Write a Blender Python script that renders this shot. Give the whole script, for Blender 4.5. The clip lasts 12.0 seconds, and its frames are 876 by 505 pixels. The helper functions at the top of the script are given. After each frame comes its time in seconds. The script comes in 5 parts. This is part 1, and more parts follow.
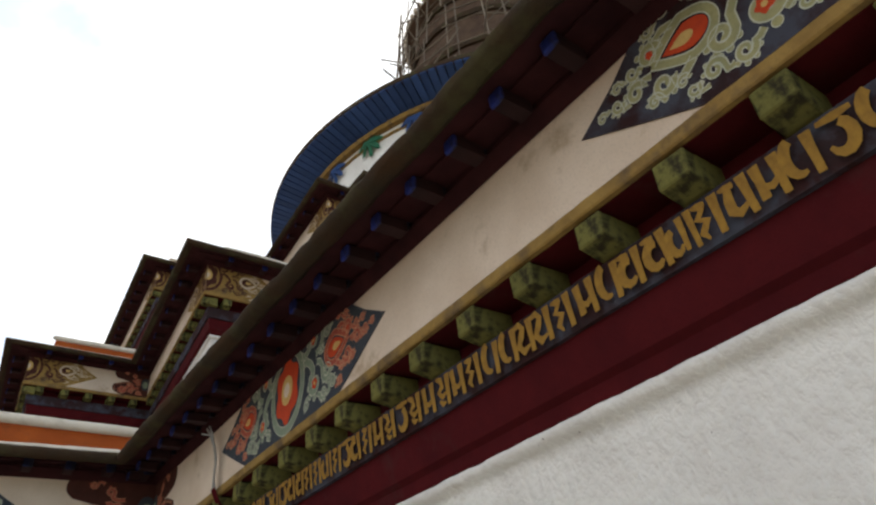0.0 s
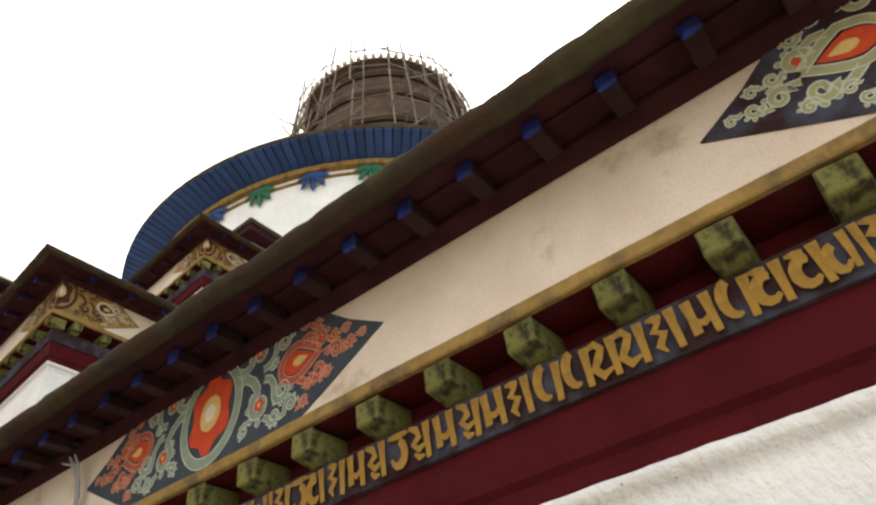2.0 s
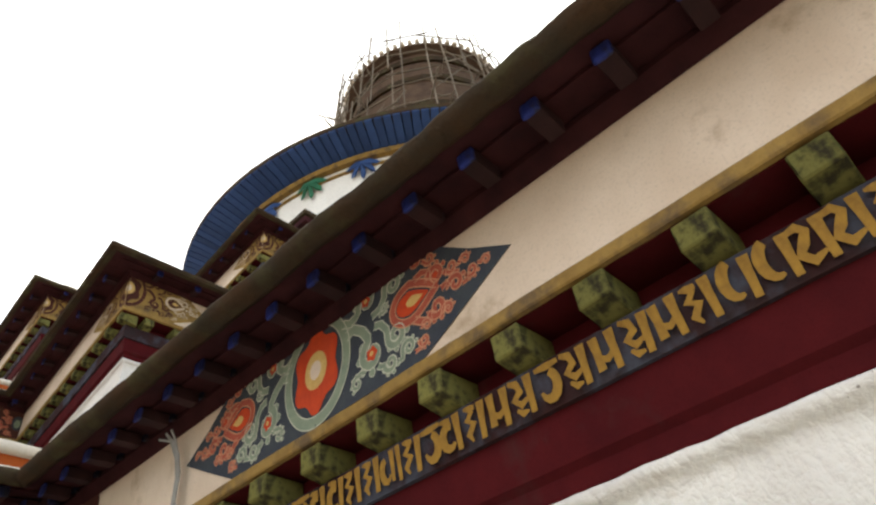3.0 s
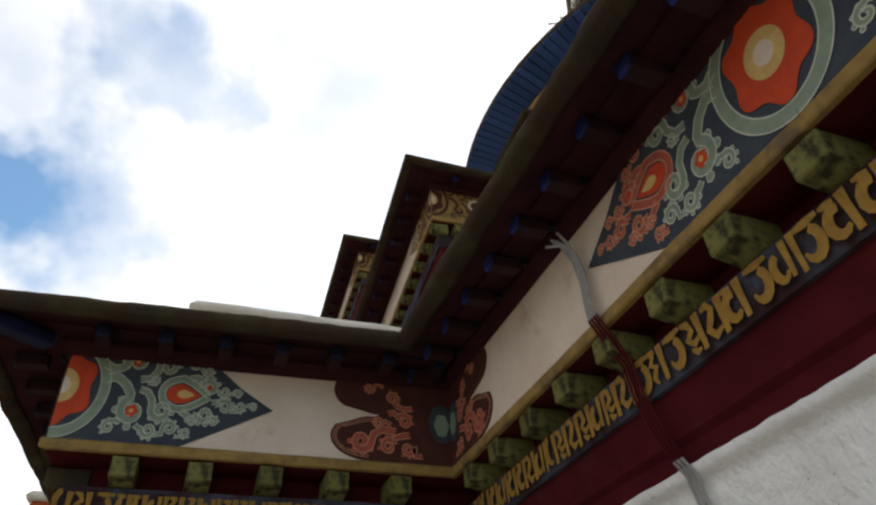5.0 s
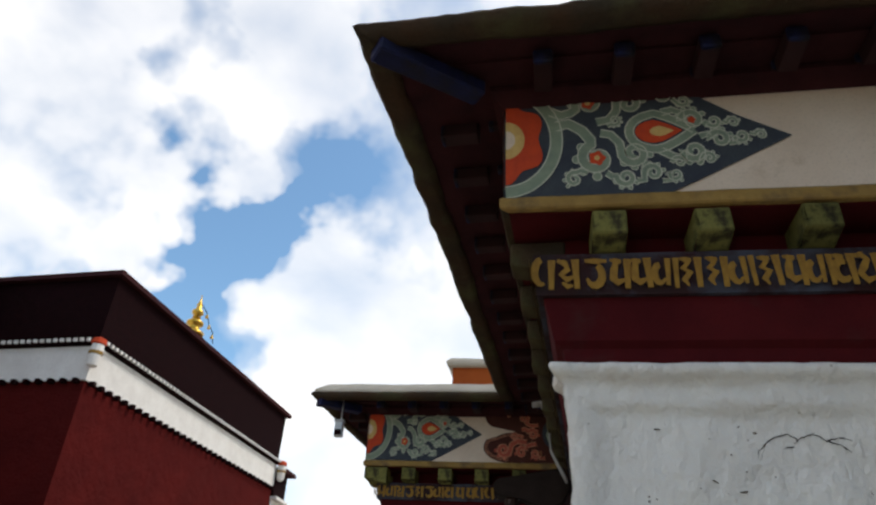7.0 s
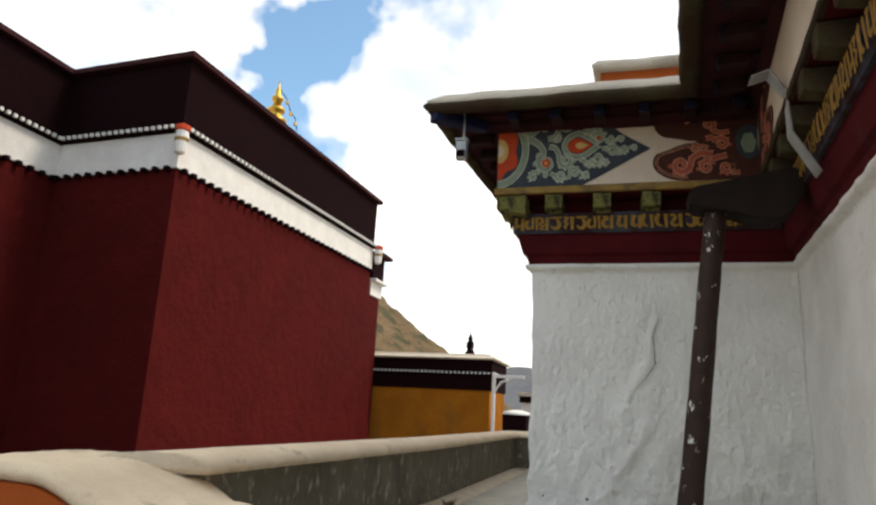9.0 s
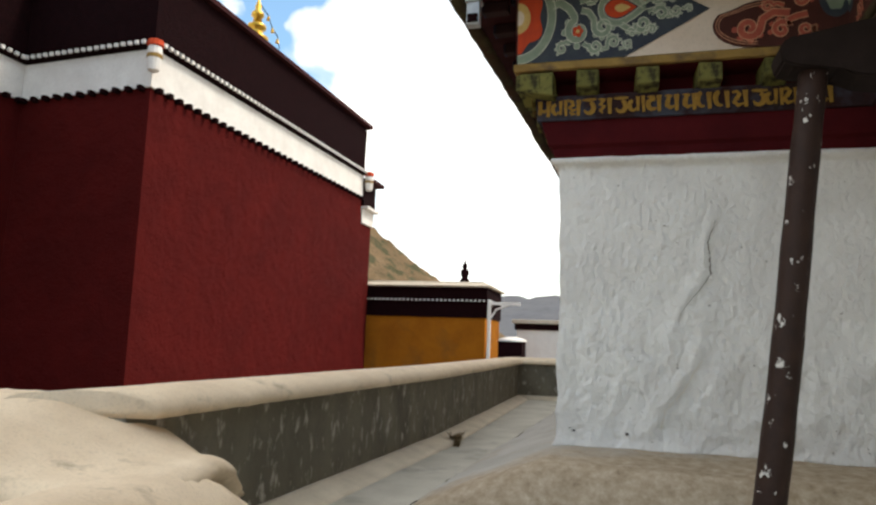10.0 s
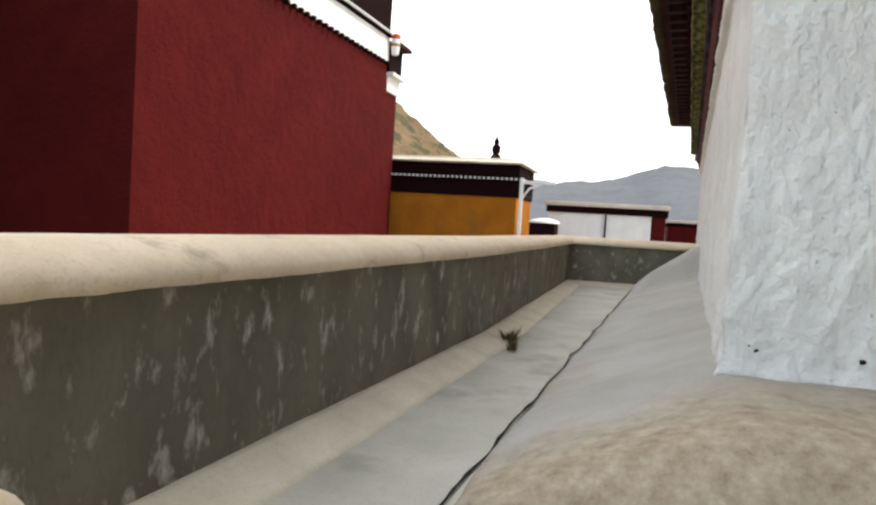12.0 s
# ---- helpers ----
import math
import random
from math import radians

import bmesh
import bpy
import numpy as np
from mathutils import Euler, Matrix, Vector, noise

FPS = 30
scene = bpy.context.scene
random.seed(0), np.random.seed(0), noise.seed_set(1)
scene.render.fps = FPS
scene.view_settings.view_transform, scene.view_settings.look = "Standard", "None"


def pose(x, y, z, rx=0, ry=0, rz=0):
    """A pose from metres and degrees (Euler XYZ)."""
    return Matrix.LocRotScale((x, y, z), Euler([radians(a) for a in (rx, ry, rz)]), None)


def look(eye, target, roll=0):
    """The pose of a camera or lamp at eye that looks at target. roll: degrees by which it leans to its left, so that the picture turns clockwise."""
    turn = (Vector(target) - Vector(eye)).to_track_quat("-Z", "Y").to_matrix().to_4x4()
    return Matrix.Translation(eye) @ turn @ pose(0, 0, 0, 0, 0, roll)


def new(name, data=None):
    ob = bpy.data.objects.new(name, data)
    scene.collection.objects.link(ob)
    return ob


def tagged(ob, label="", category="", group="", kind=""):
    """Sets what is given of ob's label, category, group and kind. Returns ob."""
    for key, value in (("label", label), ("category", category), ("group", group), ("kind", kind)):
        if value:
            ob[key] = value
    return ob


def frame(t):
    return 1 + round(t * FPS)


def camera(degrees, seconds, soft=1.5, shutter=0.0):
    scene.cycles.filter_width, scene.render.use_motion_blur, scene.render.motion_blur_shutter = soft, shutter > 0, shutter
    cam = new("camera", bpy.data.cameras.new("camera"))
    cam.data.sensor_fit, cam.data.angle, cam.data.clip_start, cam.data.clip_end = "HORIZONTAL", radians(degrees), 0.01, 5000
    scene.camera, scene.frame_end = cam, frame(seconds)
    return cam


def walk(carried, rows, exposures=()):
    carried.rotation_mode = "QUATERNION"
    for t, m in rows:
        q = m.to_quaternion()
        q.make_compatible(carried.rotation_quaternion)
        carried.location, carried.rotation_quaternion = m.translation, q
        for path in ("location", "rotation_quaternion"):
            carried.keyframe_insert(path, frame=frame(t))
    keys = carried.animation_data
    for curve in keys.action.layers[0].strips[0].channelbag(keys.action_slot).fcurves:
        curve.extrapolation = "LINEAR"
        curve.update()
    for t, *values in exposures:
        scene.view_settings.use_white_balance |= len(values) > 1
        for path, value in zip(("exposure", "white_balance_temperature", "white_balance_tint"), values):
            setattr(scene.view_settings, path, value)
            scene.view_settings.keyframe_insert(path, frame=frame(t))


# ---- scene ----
cam = camera(66.2, 12.0, soft=2.4)
PATH = [
    (0, (0.97, -2.995, 1.872), (2.003, -1.711, 3.005), -6.5),
    (0.5, (0.797, -2.57, 1.869), (1.962, -1.445, 3.043), -6.5),
    (1, (0.785, -2.133, 1.927), (2.013, -1.142, 3.155), -6.4),
    (1.5, (0.775, -1.664, 1.977), (2.006, -0.752, 3.263), -6.2),
    (2, (0.698, -1.159, 2.008), (1.955, -0.309, 3.311), -7.1),
    (2.5, (0.743, -0.654, 2.003), (2.009, 0.193, 3.3), -7.6),
    (3, (0.935, -0.166, 2.061), (2.115, 0.789, 3.364), -8.2),
    (3.2, (1.003, 0.01, 2.062), (2.129, 1.041, 3.353), -8.2),
    (4.8, (1.311, 1.986, 2.004), (1.987, 3.421, 3.222), -5.0),
    (5, (1.266, 2.284, 1.957), (1.86, 3.747, 3.185), -4.0),
    (5.5, (1.048, 2.922, 1.939), (1.462, 4.477, 3.128), -4.08),
    (6, (0.811, 3.596, 1.916), (0.956, 5.216, 3.08), -1.41),
    (6.5, (0.484, 4.357, 1.818), (0.327, 5.997, 2.952), 3.2),
    (7, (0.204, 5.099, 1.79), (-0.085, 6.788, 2.822), 3.6),
    (7.5, (-0.045, 5.894, 1.769), (-0.503, 7.629, 2.653), 4.5),
    (7.7, (-0.157, 6.152, 1.691), (-0.67, 7.9, 2.516), 5.0),
    (9.3, (-1.324, 8.364, 1.62), (-1.859, 10.254, 2.0), 2.6),
    (9.5, (-1.449, 8.648, 1.6), (-1.961, 10.553, 1.931), 2.3),
    (10, (-1.705, 9.416, 1.58), (-2.216, 11.332, 1.841), 2.0),
    (10.5, (-2.029, 10.193, 1.516), (-2.544, 12.115, 1.719), 2.6),
    (11, (-2.285, 11.012, 1.472), (-2.814, 12.938, 1.562), 3.0),
    (11.5, (-2.559, 11.796, 1.402), (-3.127, 13.714, 1.386), 3.6),
    (12, (-2.825, 12.556, 1.327), (-3.394, 14.471, 1.236), 3.6),
]
walk(cam, [(t, look(eye, target, roll)) for t, eye, target, roll in PATH],
     exposures=[(0.0, 0.02, 7100, 12), (1.0, 0.55, 7400, 12), (2.5, 0.80, 7450, 12), (3.2, 0.62, 7400, 12), (4.8, -0.12, 7000, 12), (5.5, -0.40, 6900, 12), (7.0, -0.34, 6900, 12), (7.7, -0.18, 7000, 12), (9.3, 0.02, 7500, 12), (10.5, 0.30, 7400, 12), (11.5, 0.48, 7200, 12), (12.0, 0.62, 7200, 12)])

# ---- light ----
world = bpy.data.worlds.new("world")
scene.world = world
world.use_nodes = True
wn, wl = world.node_tree.nodes, world.node_tree.links
SUN_EL = radians(52)
sky = wn.new("ShaderNodeTexSky")
sky.sky_type, sky.sun_disc = "NISHITA", False
sky.sun_elevation, sky.sun_rotation = SUN_EL, radians(78)
coord = wn.new("ShaderNodeTexCoord")
stretch = wn.new("ShaderNodeMapping")
stretch.inputs["Scale"].default_value = (1.0, 1.0, 1.35)
stretch.inputs["Location"].default_value = (3.1, 1.7, 0.4)
wl.new(coord.outputs["Generated"], stretch.inputs["Vector"])
puffs = wn.new("ShaderNodeTexNoise")
puffs.inputs["Scale"].default_value, puffs.inputs["Detail"].default_value, puffs.inputs["Roughness"].default_value = 5.2, 5.0, 0.46
puffs.inputs["Distortion"].default_value = 0.2
wl.new(stretch.outputs["Vector"], puffs.inputs["Vector"])
def math_node(op, a, b):
    t = wn.new("ShaderNodeMath")
    t.operation = op
    for socket, v in zip(t.inputs, (a, b)):
        if isinstance(v, (int, float)):
            socket.default_value = v
        else:
            wl.new(v, socket)
    return t.outputs[0]


swirl = wn.new("ShaderNodeTexNoise")
swirl.inputs["Scale"].default_value, swirl.inputs["Detail"].default_value, swirl.inputs["Roughness"].default_value = 6.0, 4.0, 0.5
wl.new(coord.outputs["Generated"], swirl.inputs["Vector"])
level, drift = wn.new("ShaderNodeVectorMath"), wn.new("ShaderNodeVectorMath")
level.operation, drift.operation = "SUBTRACT", "MULTIPLY_ADD"
level.inputs[1].default_value = (0.5, 0.5, 0.5)
wl.new(swirl.outputs["Color"], level.inputs[0])
wl.new(level.outputs["Vector"], drift.inputs[0])
drift.inputs[1].default_value = (0.13, 0.13, 0.13)
wl.new(coord.outputs["Generated"], drift.inputs[2])


def opening(direction, edge, depth):
    """A stretch of sky where the cloud thins out."""
    d = wn.new("ShaderNodeVectorMath")
    d.operation = "DOT_PRODUCT"
    wl.new(drift.outputs["Vector"], d.inputs[0])
    d.inputs[1].default_value = Vector(direction).normalized()
    r = wn.new("ShaderNodeMapRange")
    r.interpolation_type = "SMOOTHSTEP"
    r.inputs["From Min"].default_value, r.inputs["From Max"].default_value = math.cos(radians(edge)), 1.0
    r.inputs["To Min"].default_value, r.inputs["To Max"].default_value = 0.0, depth
    wl.new(d.outputs["Value"], r.inputs["Value"])
    return r.outputs["Result"]


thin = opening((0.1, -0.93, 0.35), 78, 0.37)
for way, edge, depth in (((-0.445, 0.785, 0.43), 8.5, 0.36), ((-0.50, 0.735, 0.46), 8.0, 0.18), ((-0.57, 0.64, 0.51), 9.5, 0.15), ((-0.65, 0.53, 0.54), 14.0, 0.11),
                         ((-0.40, 0.69, 0.60), 8.0, 0.12), ((-0.18, 0.71, 0.67), 12.0, 0.32), ((-0.32, 0.70, 0.62), 9.0, 0.12), ((-0.47, 0.78, 0.415), 5.0, 0.14)):
    thin = math_node("ADD", thin, opening(way, edge, depth))
cover = wn.new("ShaderNodeValToRGB")
cover.color_ramp.elements[0].position, cover.color_ramp.elements[1].position = 0.06, 0.84
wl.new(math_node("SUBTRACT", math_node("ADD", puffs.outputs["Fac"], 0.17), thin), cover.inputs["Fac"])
shade = wn.new("ShaderNodeTexNoise")
shade.inputs["Scale"].default_value, shade.inputs["Detail"].default_value = 5.0, 6.0
wl.new(stretch.outputs["Vector"], shade.inputs["Vector"])
tone = wn.new("ShaderNodeMix")
tone.data_type = "RGBA"
tone.inputs[6].default_value, tone.inputs[7].default_value = (9.4, 10.0, 10.6, 1), (13.2, 13.2, 13.1, 1)
wl.new(shade.outputs["Fac"], tone.inputs[0])
deep = wn.new("ShaderNodeMix")
deep.data_type, deep.blend_type = "RGBA", "MULTIPLY"
deep.inputs[0].default_value = 1.0
deep.inputs[7].default_value = (1.6, 2.1, 2.2, 1)
wl.new(sky.outputs["Color"], deep.inputs[6])
mixsky = wn.new("ShaderNodeMix")
mixsky.data_type = "RGBA"
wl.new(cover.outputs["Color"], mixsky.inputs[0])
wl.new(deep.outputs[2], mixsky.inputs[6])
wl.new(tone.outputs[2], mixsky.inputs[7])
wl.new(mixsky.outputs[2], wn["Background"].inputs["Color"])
wn["Background"].inputs["Strength"].default_value = 0.13
sun = new("sun", bpy.data.lights.new("sun", "SUN"))
sun.data.energy, sun.data.angle, sun.data.color = 2.4, radians(10), (1.0, 0.94, 0.85)
sun.matrix_world = look((24, 5, 32), (0, 0, 0))


# ---- materials ----
def rgb(c):
    return (c[0], c[1], c[2], 1)


def material(name, colour, second=None, rough=0.85, scale=6.0, bump=0.2, fine=60.0, stain=None, stain_scale=0.8,
             stain_from=0.5, stain_to=0.62, metal=0.0, stretch_by=(1, 1, 1), vary=0.0, height=0.01):
    """Colour broken by noise at two sizes, stains with edges of their own, and relief."""
    m = bpy.data.materials.new(name)
    m.use_nodes = True
    n, l = m.node_tree.nodes, m.node_tree.links
    b = n["Principled BSDF"]
    b.inputs["Roughness"].default_value, b.inputs["Metallic"].default_value = rough, metal
    b.inputs["Specular IOR Level"].default_value = 0.5 if metal else (0.06 if rough > 0.82 else 0.2)
    tc, mp = n.new("ShaderNodeTexCoord"), n.new("ShaderNodeMapping")
    mp.inputs["Scale"].default_value = stretch_by
    l.new(tc.outputs["Object"], mp.inputs["Vector"])

    def noise_node(s, detail=6.0, roughness=0.6):
        t = n.new("ShaderNodeTexNoise")
        t.inputs["Scale"].default_value, t.inputs["Detail"].default_value, t.inputs["Roughness"].default_value = s, detail, roughness
        l.new(mp.outputs["Vector"], t.inputs["Vector"])
        return t.outputs["Fac"]

    def mixed(fac, a, c):
        x = n.new("ShaderNodeMix")
        x.data_type = "RGBA"
        l.new(fac, x.inputs[0])
        for socket, v in ((x.inputs[6], a), (x.inputs[7], c)):
            if isinstance(v, tuple):
                socket.default_value = rgb(v)
            else:
                l.new(v, socket)
        return x.outputs[2]

    def ramp(fac, a, c):
        r = n.new("ShaderNodeMapRange")
        r.inputs["From Min"].default_value, r.inputs["From Max"].default_value = a, c
        l.new(fac, r.inputs["Value"])
        return r.outputs["Result"]

    second = second or tuple(v * 0.72 for v in colour)
    big, small = noise_node(scale), noise_node(fine, 4.0)
    col = mixed(ramp(big, 0.35, 0.68), colour, second)
    col = mixed(ramp(small, 0.52, 0.95), col, tuple(v * 0.6 for v in colour))
    if stain:
        col = mixed(ramp(noise_node(stain_scale, 9.0, 0.65), stain_from, stain_to), col, stain)
    if vary:
        info, hsv, mr = n.new("ShaderNodeObjectInfo"), n.new("ShaderNodeHueSaturation"), n.new("ShaderNodeMapRange")
        mr.inputs["To Min"].default_value, mr.inputs["To Max"].default_value = 1 - vary, 1 + vary
        l.new(info.outputs["Random"], mr.inputs["Value"])
        l.new(mr.outputs["Result"], hsv.inputs["Value"])
        l.new(col, hsv.inputs["Color"])
        col = hsv.outputs["Color"]
    l.new(col, b.inputs["Base Color"])
    if bump:
        add, bp = n.new("ShaderNodeMath"), n.new("ShaderNodeBump")
        add.operation = "MULTIPLY_ADD"
        add.inputs[1].default_value = 0.35
        l.new(small, add.inputs[0])
        l.new(noise_node(scale * 2.3, 8.0), add.inputs[2])
        l.new(add.outputs[0], bp.inputs["Height"])
        bp.inputs["Strength"].default_value, bp.inputs["Distance"].default_value = min(1.0, bump), height
        l.new(bp.outputs["Normal"], b.inputs["Normal"])
    return m




def lime_plaster():
    """Thick lime coats: trowelled patches that end in an edge, runs down the wall, fine grit."""
    m = bpy.data.materials.new("whitewashed_plaster")
    m.use_nodes = True
    n, l = m.node_tree.nodes, m.node_tree.links
    b = n["Principled BSDF"]
    b.inputs["Roughness"].default_value, b.inputs["Specular IOR Level"].default_value = 0.93, 0.06
    tc = n.new("ShaderNodeTexCoord")

    def noise_node(s, scale=(1, 1, 1), detail=5.0, distortion=0.0):
        mp, t = n.new("ShaderNodeMapping"), n.new("ShaderNodeTexNoise")
        mp.inputs["Scale"].default_value = scale
        l.new(tc.outputs["Object"], mp.inputs["Vector"])
        l.new(mp.outputs["Vector"], t.inputs["Vector"])
        t.inputs["Scale"].default_value, t.inputs["Detail"].default_value, t.inputs["Distortion"].default_value = s, detail, distortion
        return t.outputs["Fac"]

    def ramp(fac, a, c, lo=0.0, hi=1.0):
        r = n.new("ShaderNodeMapRange")
        for k, v in (("From Min", a), ("From Max", c), ("To Min", lo), ("To Max", hi)):
            r.inputs[k].default_value = v
        l.new(fac, r.inputs["Value"])
        return r.outputs["Result"]

    def plus(a, c):
        t = n.new("ShaderNodeMath")
        l.new(a, t.inputs[0])
        l.new(c, t.inputs[1])
        return t.outputs[0]

    def mixed(fac, a, c):
        x = n.new("ShaderNodeMix")
        x.data_type = "RGBA"
        l.new(fac, x.inputs[0])
        for socket, v in ((x.inputs[6], a), (x.inputs[7], c)):
            if isinstance(v, tuple):
                socket.default_value = (*v, 1)
            else:
                l.new(v, socket)
        return x.outputs[2]

    coat = ramp(noise_node(3.2, (1, 1, 0.8), 5.0, 0.6), 0.50, 0.56)
    runs = noise_node(8.0, (1, 1, 0.5), 4.0)
    col = mixed(ramp(noise_node(1.7), 0.36, 0.66), (0.77, 0.755, 0.725), (0.685, 0.665, 0.635))
    col = mixed(ramp(runs, 0.55, 0.85, 0.0, 0.3), col, (0.62, 0.60, 0.57))
    col = mixed(ramp(noise_node(5.0, (1, 1, 1), 8.0), 0.66, 0.80, 0.0, 0.7), col, (0.52, 0.46, 0.39))
    col = mixed(ramp(noise_node(17.0, (1, 1, 1), 2.0), 0.735, 0.77, 0.0, 0.8), col, (0.26, 0.23, 0.20))
    l.new(col, b.inputs["Base Color"])
    height = plus(ramp(coat, 0.0, 1.0, 0.0, 0.16), ramp(runs, 0.3, 0.7, 0.0, 0.30))
    height = plus(height, ramp(noise_node(15.0, (1, 1, 0.75), 6.0, 0.2), 0.3, 0.7, 0.0, 0.85))
    height = plus(height, ramp(noise_node(48.0), 0.3, 0.7, 0.0, 0.12))
    bp = n.new("ShaderNodeBump")
    bp.inputs["Strength"].default_value, bp.inputs["Distance"].default_value = 1.0, 0.016
    l.new(height, bp.inputs["Height"])
    l.new(bp.outputs["Normal"], b.inputs["Normal"])
    return m


M_LIME = lime_plaster()
M_CREAM = material("cream_plaster", (0.69, 0.575, 0.47), (0.60, 0.48, 0.375), 0.9, 1.6, 0.4, 50, (0.34, 0.24, 0.15), 1.1, 0.60, 0.76, height=0.012)
M_MAROON = material("maroon_plaster", (0.078, 0.0085, 0.0105), (0.052, 0.006, 0.008), 0.85, 2.5, 0.4, 60, (0.06, 0.02, 0.02), 1.5, 0.58, 0.75)
M_RED = material("red_ochre_plaster", (0.080, 0.0076, 0.0070), (0.060, 0.0058, 0.0056), 0.95, 0.5, 0.9, 9, (0.06, 0.0065, 0.006), 0.16, 0.5, 0.7, height=0.2)
M_FRINGE = material("dark_twig_frieze", (0.013, 0.0034, 0.0044), (0.008, 0.0024, 0.0032), 1.0, 3.0, 0.9, 40, height=0.06)
M_WHITEBAND = material("white_painted_band", (0.76, 0.75, 0.73), (0.66, 0.64, 0.62), 0.9, 0.8, 0.3, 12)
M_SOFFIT = material("dark_eave_boards", (0.052, 0.016, 0.018), (0.028, 0.010, 0.012), 0.85, 3.0, 0.5, 40)
M_RAFTER = material("maroon_rafter_paint", (0.030, 0.011, 0.012), None, 0.8, 6.0, 0.4, 60, vary=0.2)
M_BLUE = material("blue_rafter_end_paint", (0.020, 0.034, 0.19), (0.010, 0.016, 0.09), 0.55, 8.0, 0.4, 70, (0.02, 0.02, 0.03), 5.0, 0.56, 0.7, vary=0.3)
M_DARKBLUE = material("dark_blue_rafter_colour", (0.010, 0.014, 0.062), (0.006, 0.008, 0.03), 0.7, 6.0, 0.5, 60, (0.012, 0.010, 0.012), 4.0, 0.5, 0.66)
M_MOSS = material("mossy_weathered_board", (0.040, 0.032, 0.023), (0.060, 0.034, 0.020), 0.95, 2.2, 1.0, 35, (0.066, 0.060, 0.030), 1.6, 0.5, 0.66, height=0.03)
M_GOLD = material("worn_ochre_ledge_paint", (0.32, 0.20, 0.06), (0.22, 0.13, 0.04), 0.8, 5.0, 0.5, 60, (0.13, 0.085, 0.045), 3.0, 0.5, 0.66)
M_BLOCK = material("mossy_green_beam_end", (0.17, 0.155, 0.05), (0.10, 0.10, 0.034), 0.9, 7.0, 0.9, 60, (0.035, 0.030, 0.018), 7.0, 0.50, 0.64, vary=0.22)
M_SLATE = material("slate_blue_text_ground", (0.032, 0.022, 0.024), (0.040, 0.016, 0.016), 0.85, 4.0, 0.4, 60, (0.058, 0.062, 0.082), 2.2, 0.45, 0.60)
M_LETTER = material("ochre_letter_paint", (0.33, 0.18, 0.030), (0.20, 0.105, 0.022), 0.75, 9.0, 0.3, 60, (0.14, 0.085, 0.03), 5.0, 0.56, 0.72)
M_NAVY = material("navy_panel_paint", (0.035, 0.042, 0.058), (0.05, 0.06, 0.07), 0.8, 5.0, 0.2, 60)
M_SAGE = material("sage_green_scroll_paint", (0.24, 0.29, 0.21), (0.17, 0.22, 0.17), 0.8, 8.0, 0.2, 60)
M_OLIVE = material("olive_gold_scroll_paint", (0.36, 0.34, 0.17), (0.26, 0.26, 0.14), 0.8, 8.0, 0.2, 60)
M_CORAL = material("coral_red_scroll_paint", (0.42, 0.10, 0.06), (0.32, 0.07, 0.05), 0.8, 8.0, 0.2, 60)
M_VERMIL = material("vermilion_petal_paint", (0.56, 0.065, 0.018), (0.45, 0.05, 0.02), 0.75, 8.0, 0.2, 60)
M_YOLK = material("pale_gold_heart_paint", (0.62, 0.42, 0.16), (0.5, 0.3, 0.1), 0.75, 9.0, 0.2, 60)
M_ORANGE = material("orange_red_parapet_plaster", (0.42, 0.10, 0.025), (0.32, 0.07, 0.02), 0.95, 1.6, 0.5, 40, (0.2, 0.06, 0.03), 1.4, 0.56, 0.75, height=0.02)
M_CLAY = material("pale_limed_clay", (0.60, 0.54, 0.45), (0.50, 0.44, 0.36), 0.95, 1.5, 0.7, 40, (0.30, 0.25, 0.19), 1.2, 0.56, 0.74, height=0.03)
M_CAP = material("tan_limewashed_cap", (0.80, 0.655, 0.48), (0.68, 0.54, 0.385), 0.95, 1.8, 0.8, 55, (0.36, 0.29, 0.20), 2.4, 0.58, 0.74, height=0.02)
M_GREY = material("dark_streaked_cement", (0.190, 0.170, 0.130), (0.115, 0.104, 0.080), 0.9, 2.0, 0.6, 45, (0.42, 0.395, 0.345), 8.0, 0.55, 0.70, stretch_by=(1, 1, 0.5))
M_FLOOR = material("grey_cement_floor", (0.55, 0.52, 0.44), (0.43, 0.405, 0.335), 0.8, 1.6, 0.35, 50, (0.30, 0.275, 0.235), 1.0, 0.54, 0.72)
M_CURB = material("pale_cement_fillet", (0.74, 0.65, 0.51), (0.62, 0.54, 0.42), 0.9, 3.0, 0.4, 50)
# timber of the pole's capital, with the eave's shade put into its colour
M_SHADED = material("shaded_timber", (0.026, 0.018, 0.016), (0.017, 0.012, 0.010), 0.85, 4.0, 0.5, 40)
M_APRON = material("grey_brown_apron_cement", (0.455, 0.435, 0.395), (0.375, 0.355, 0.315), 0.9, 1.3, 0.35, 55, (0.38, 0.32, 0.24), 1.1, 0.56, 0.74, height=0.014)


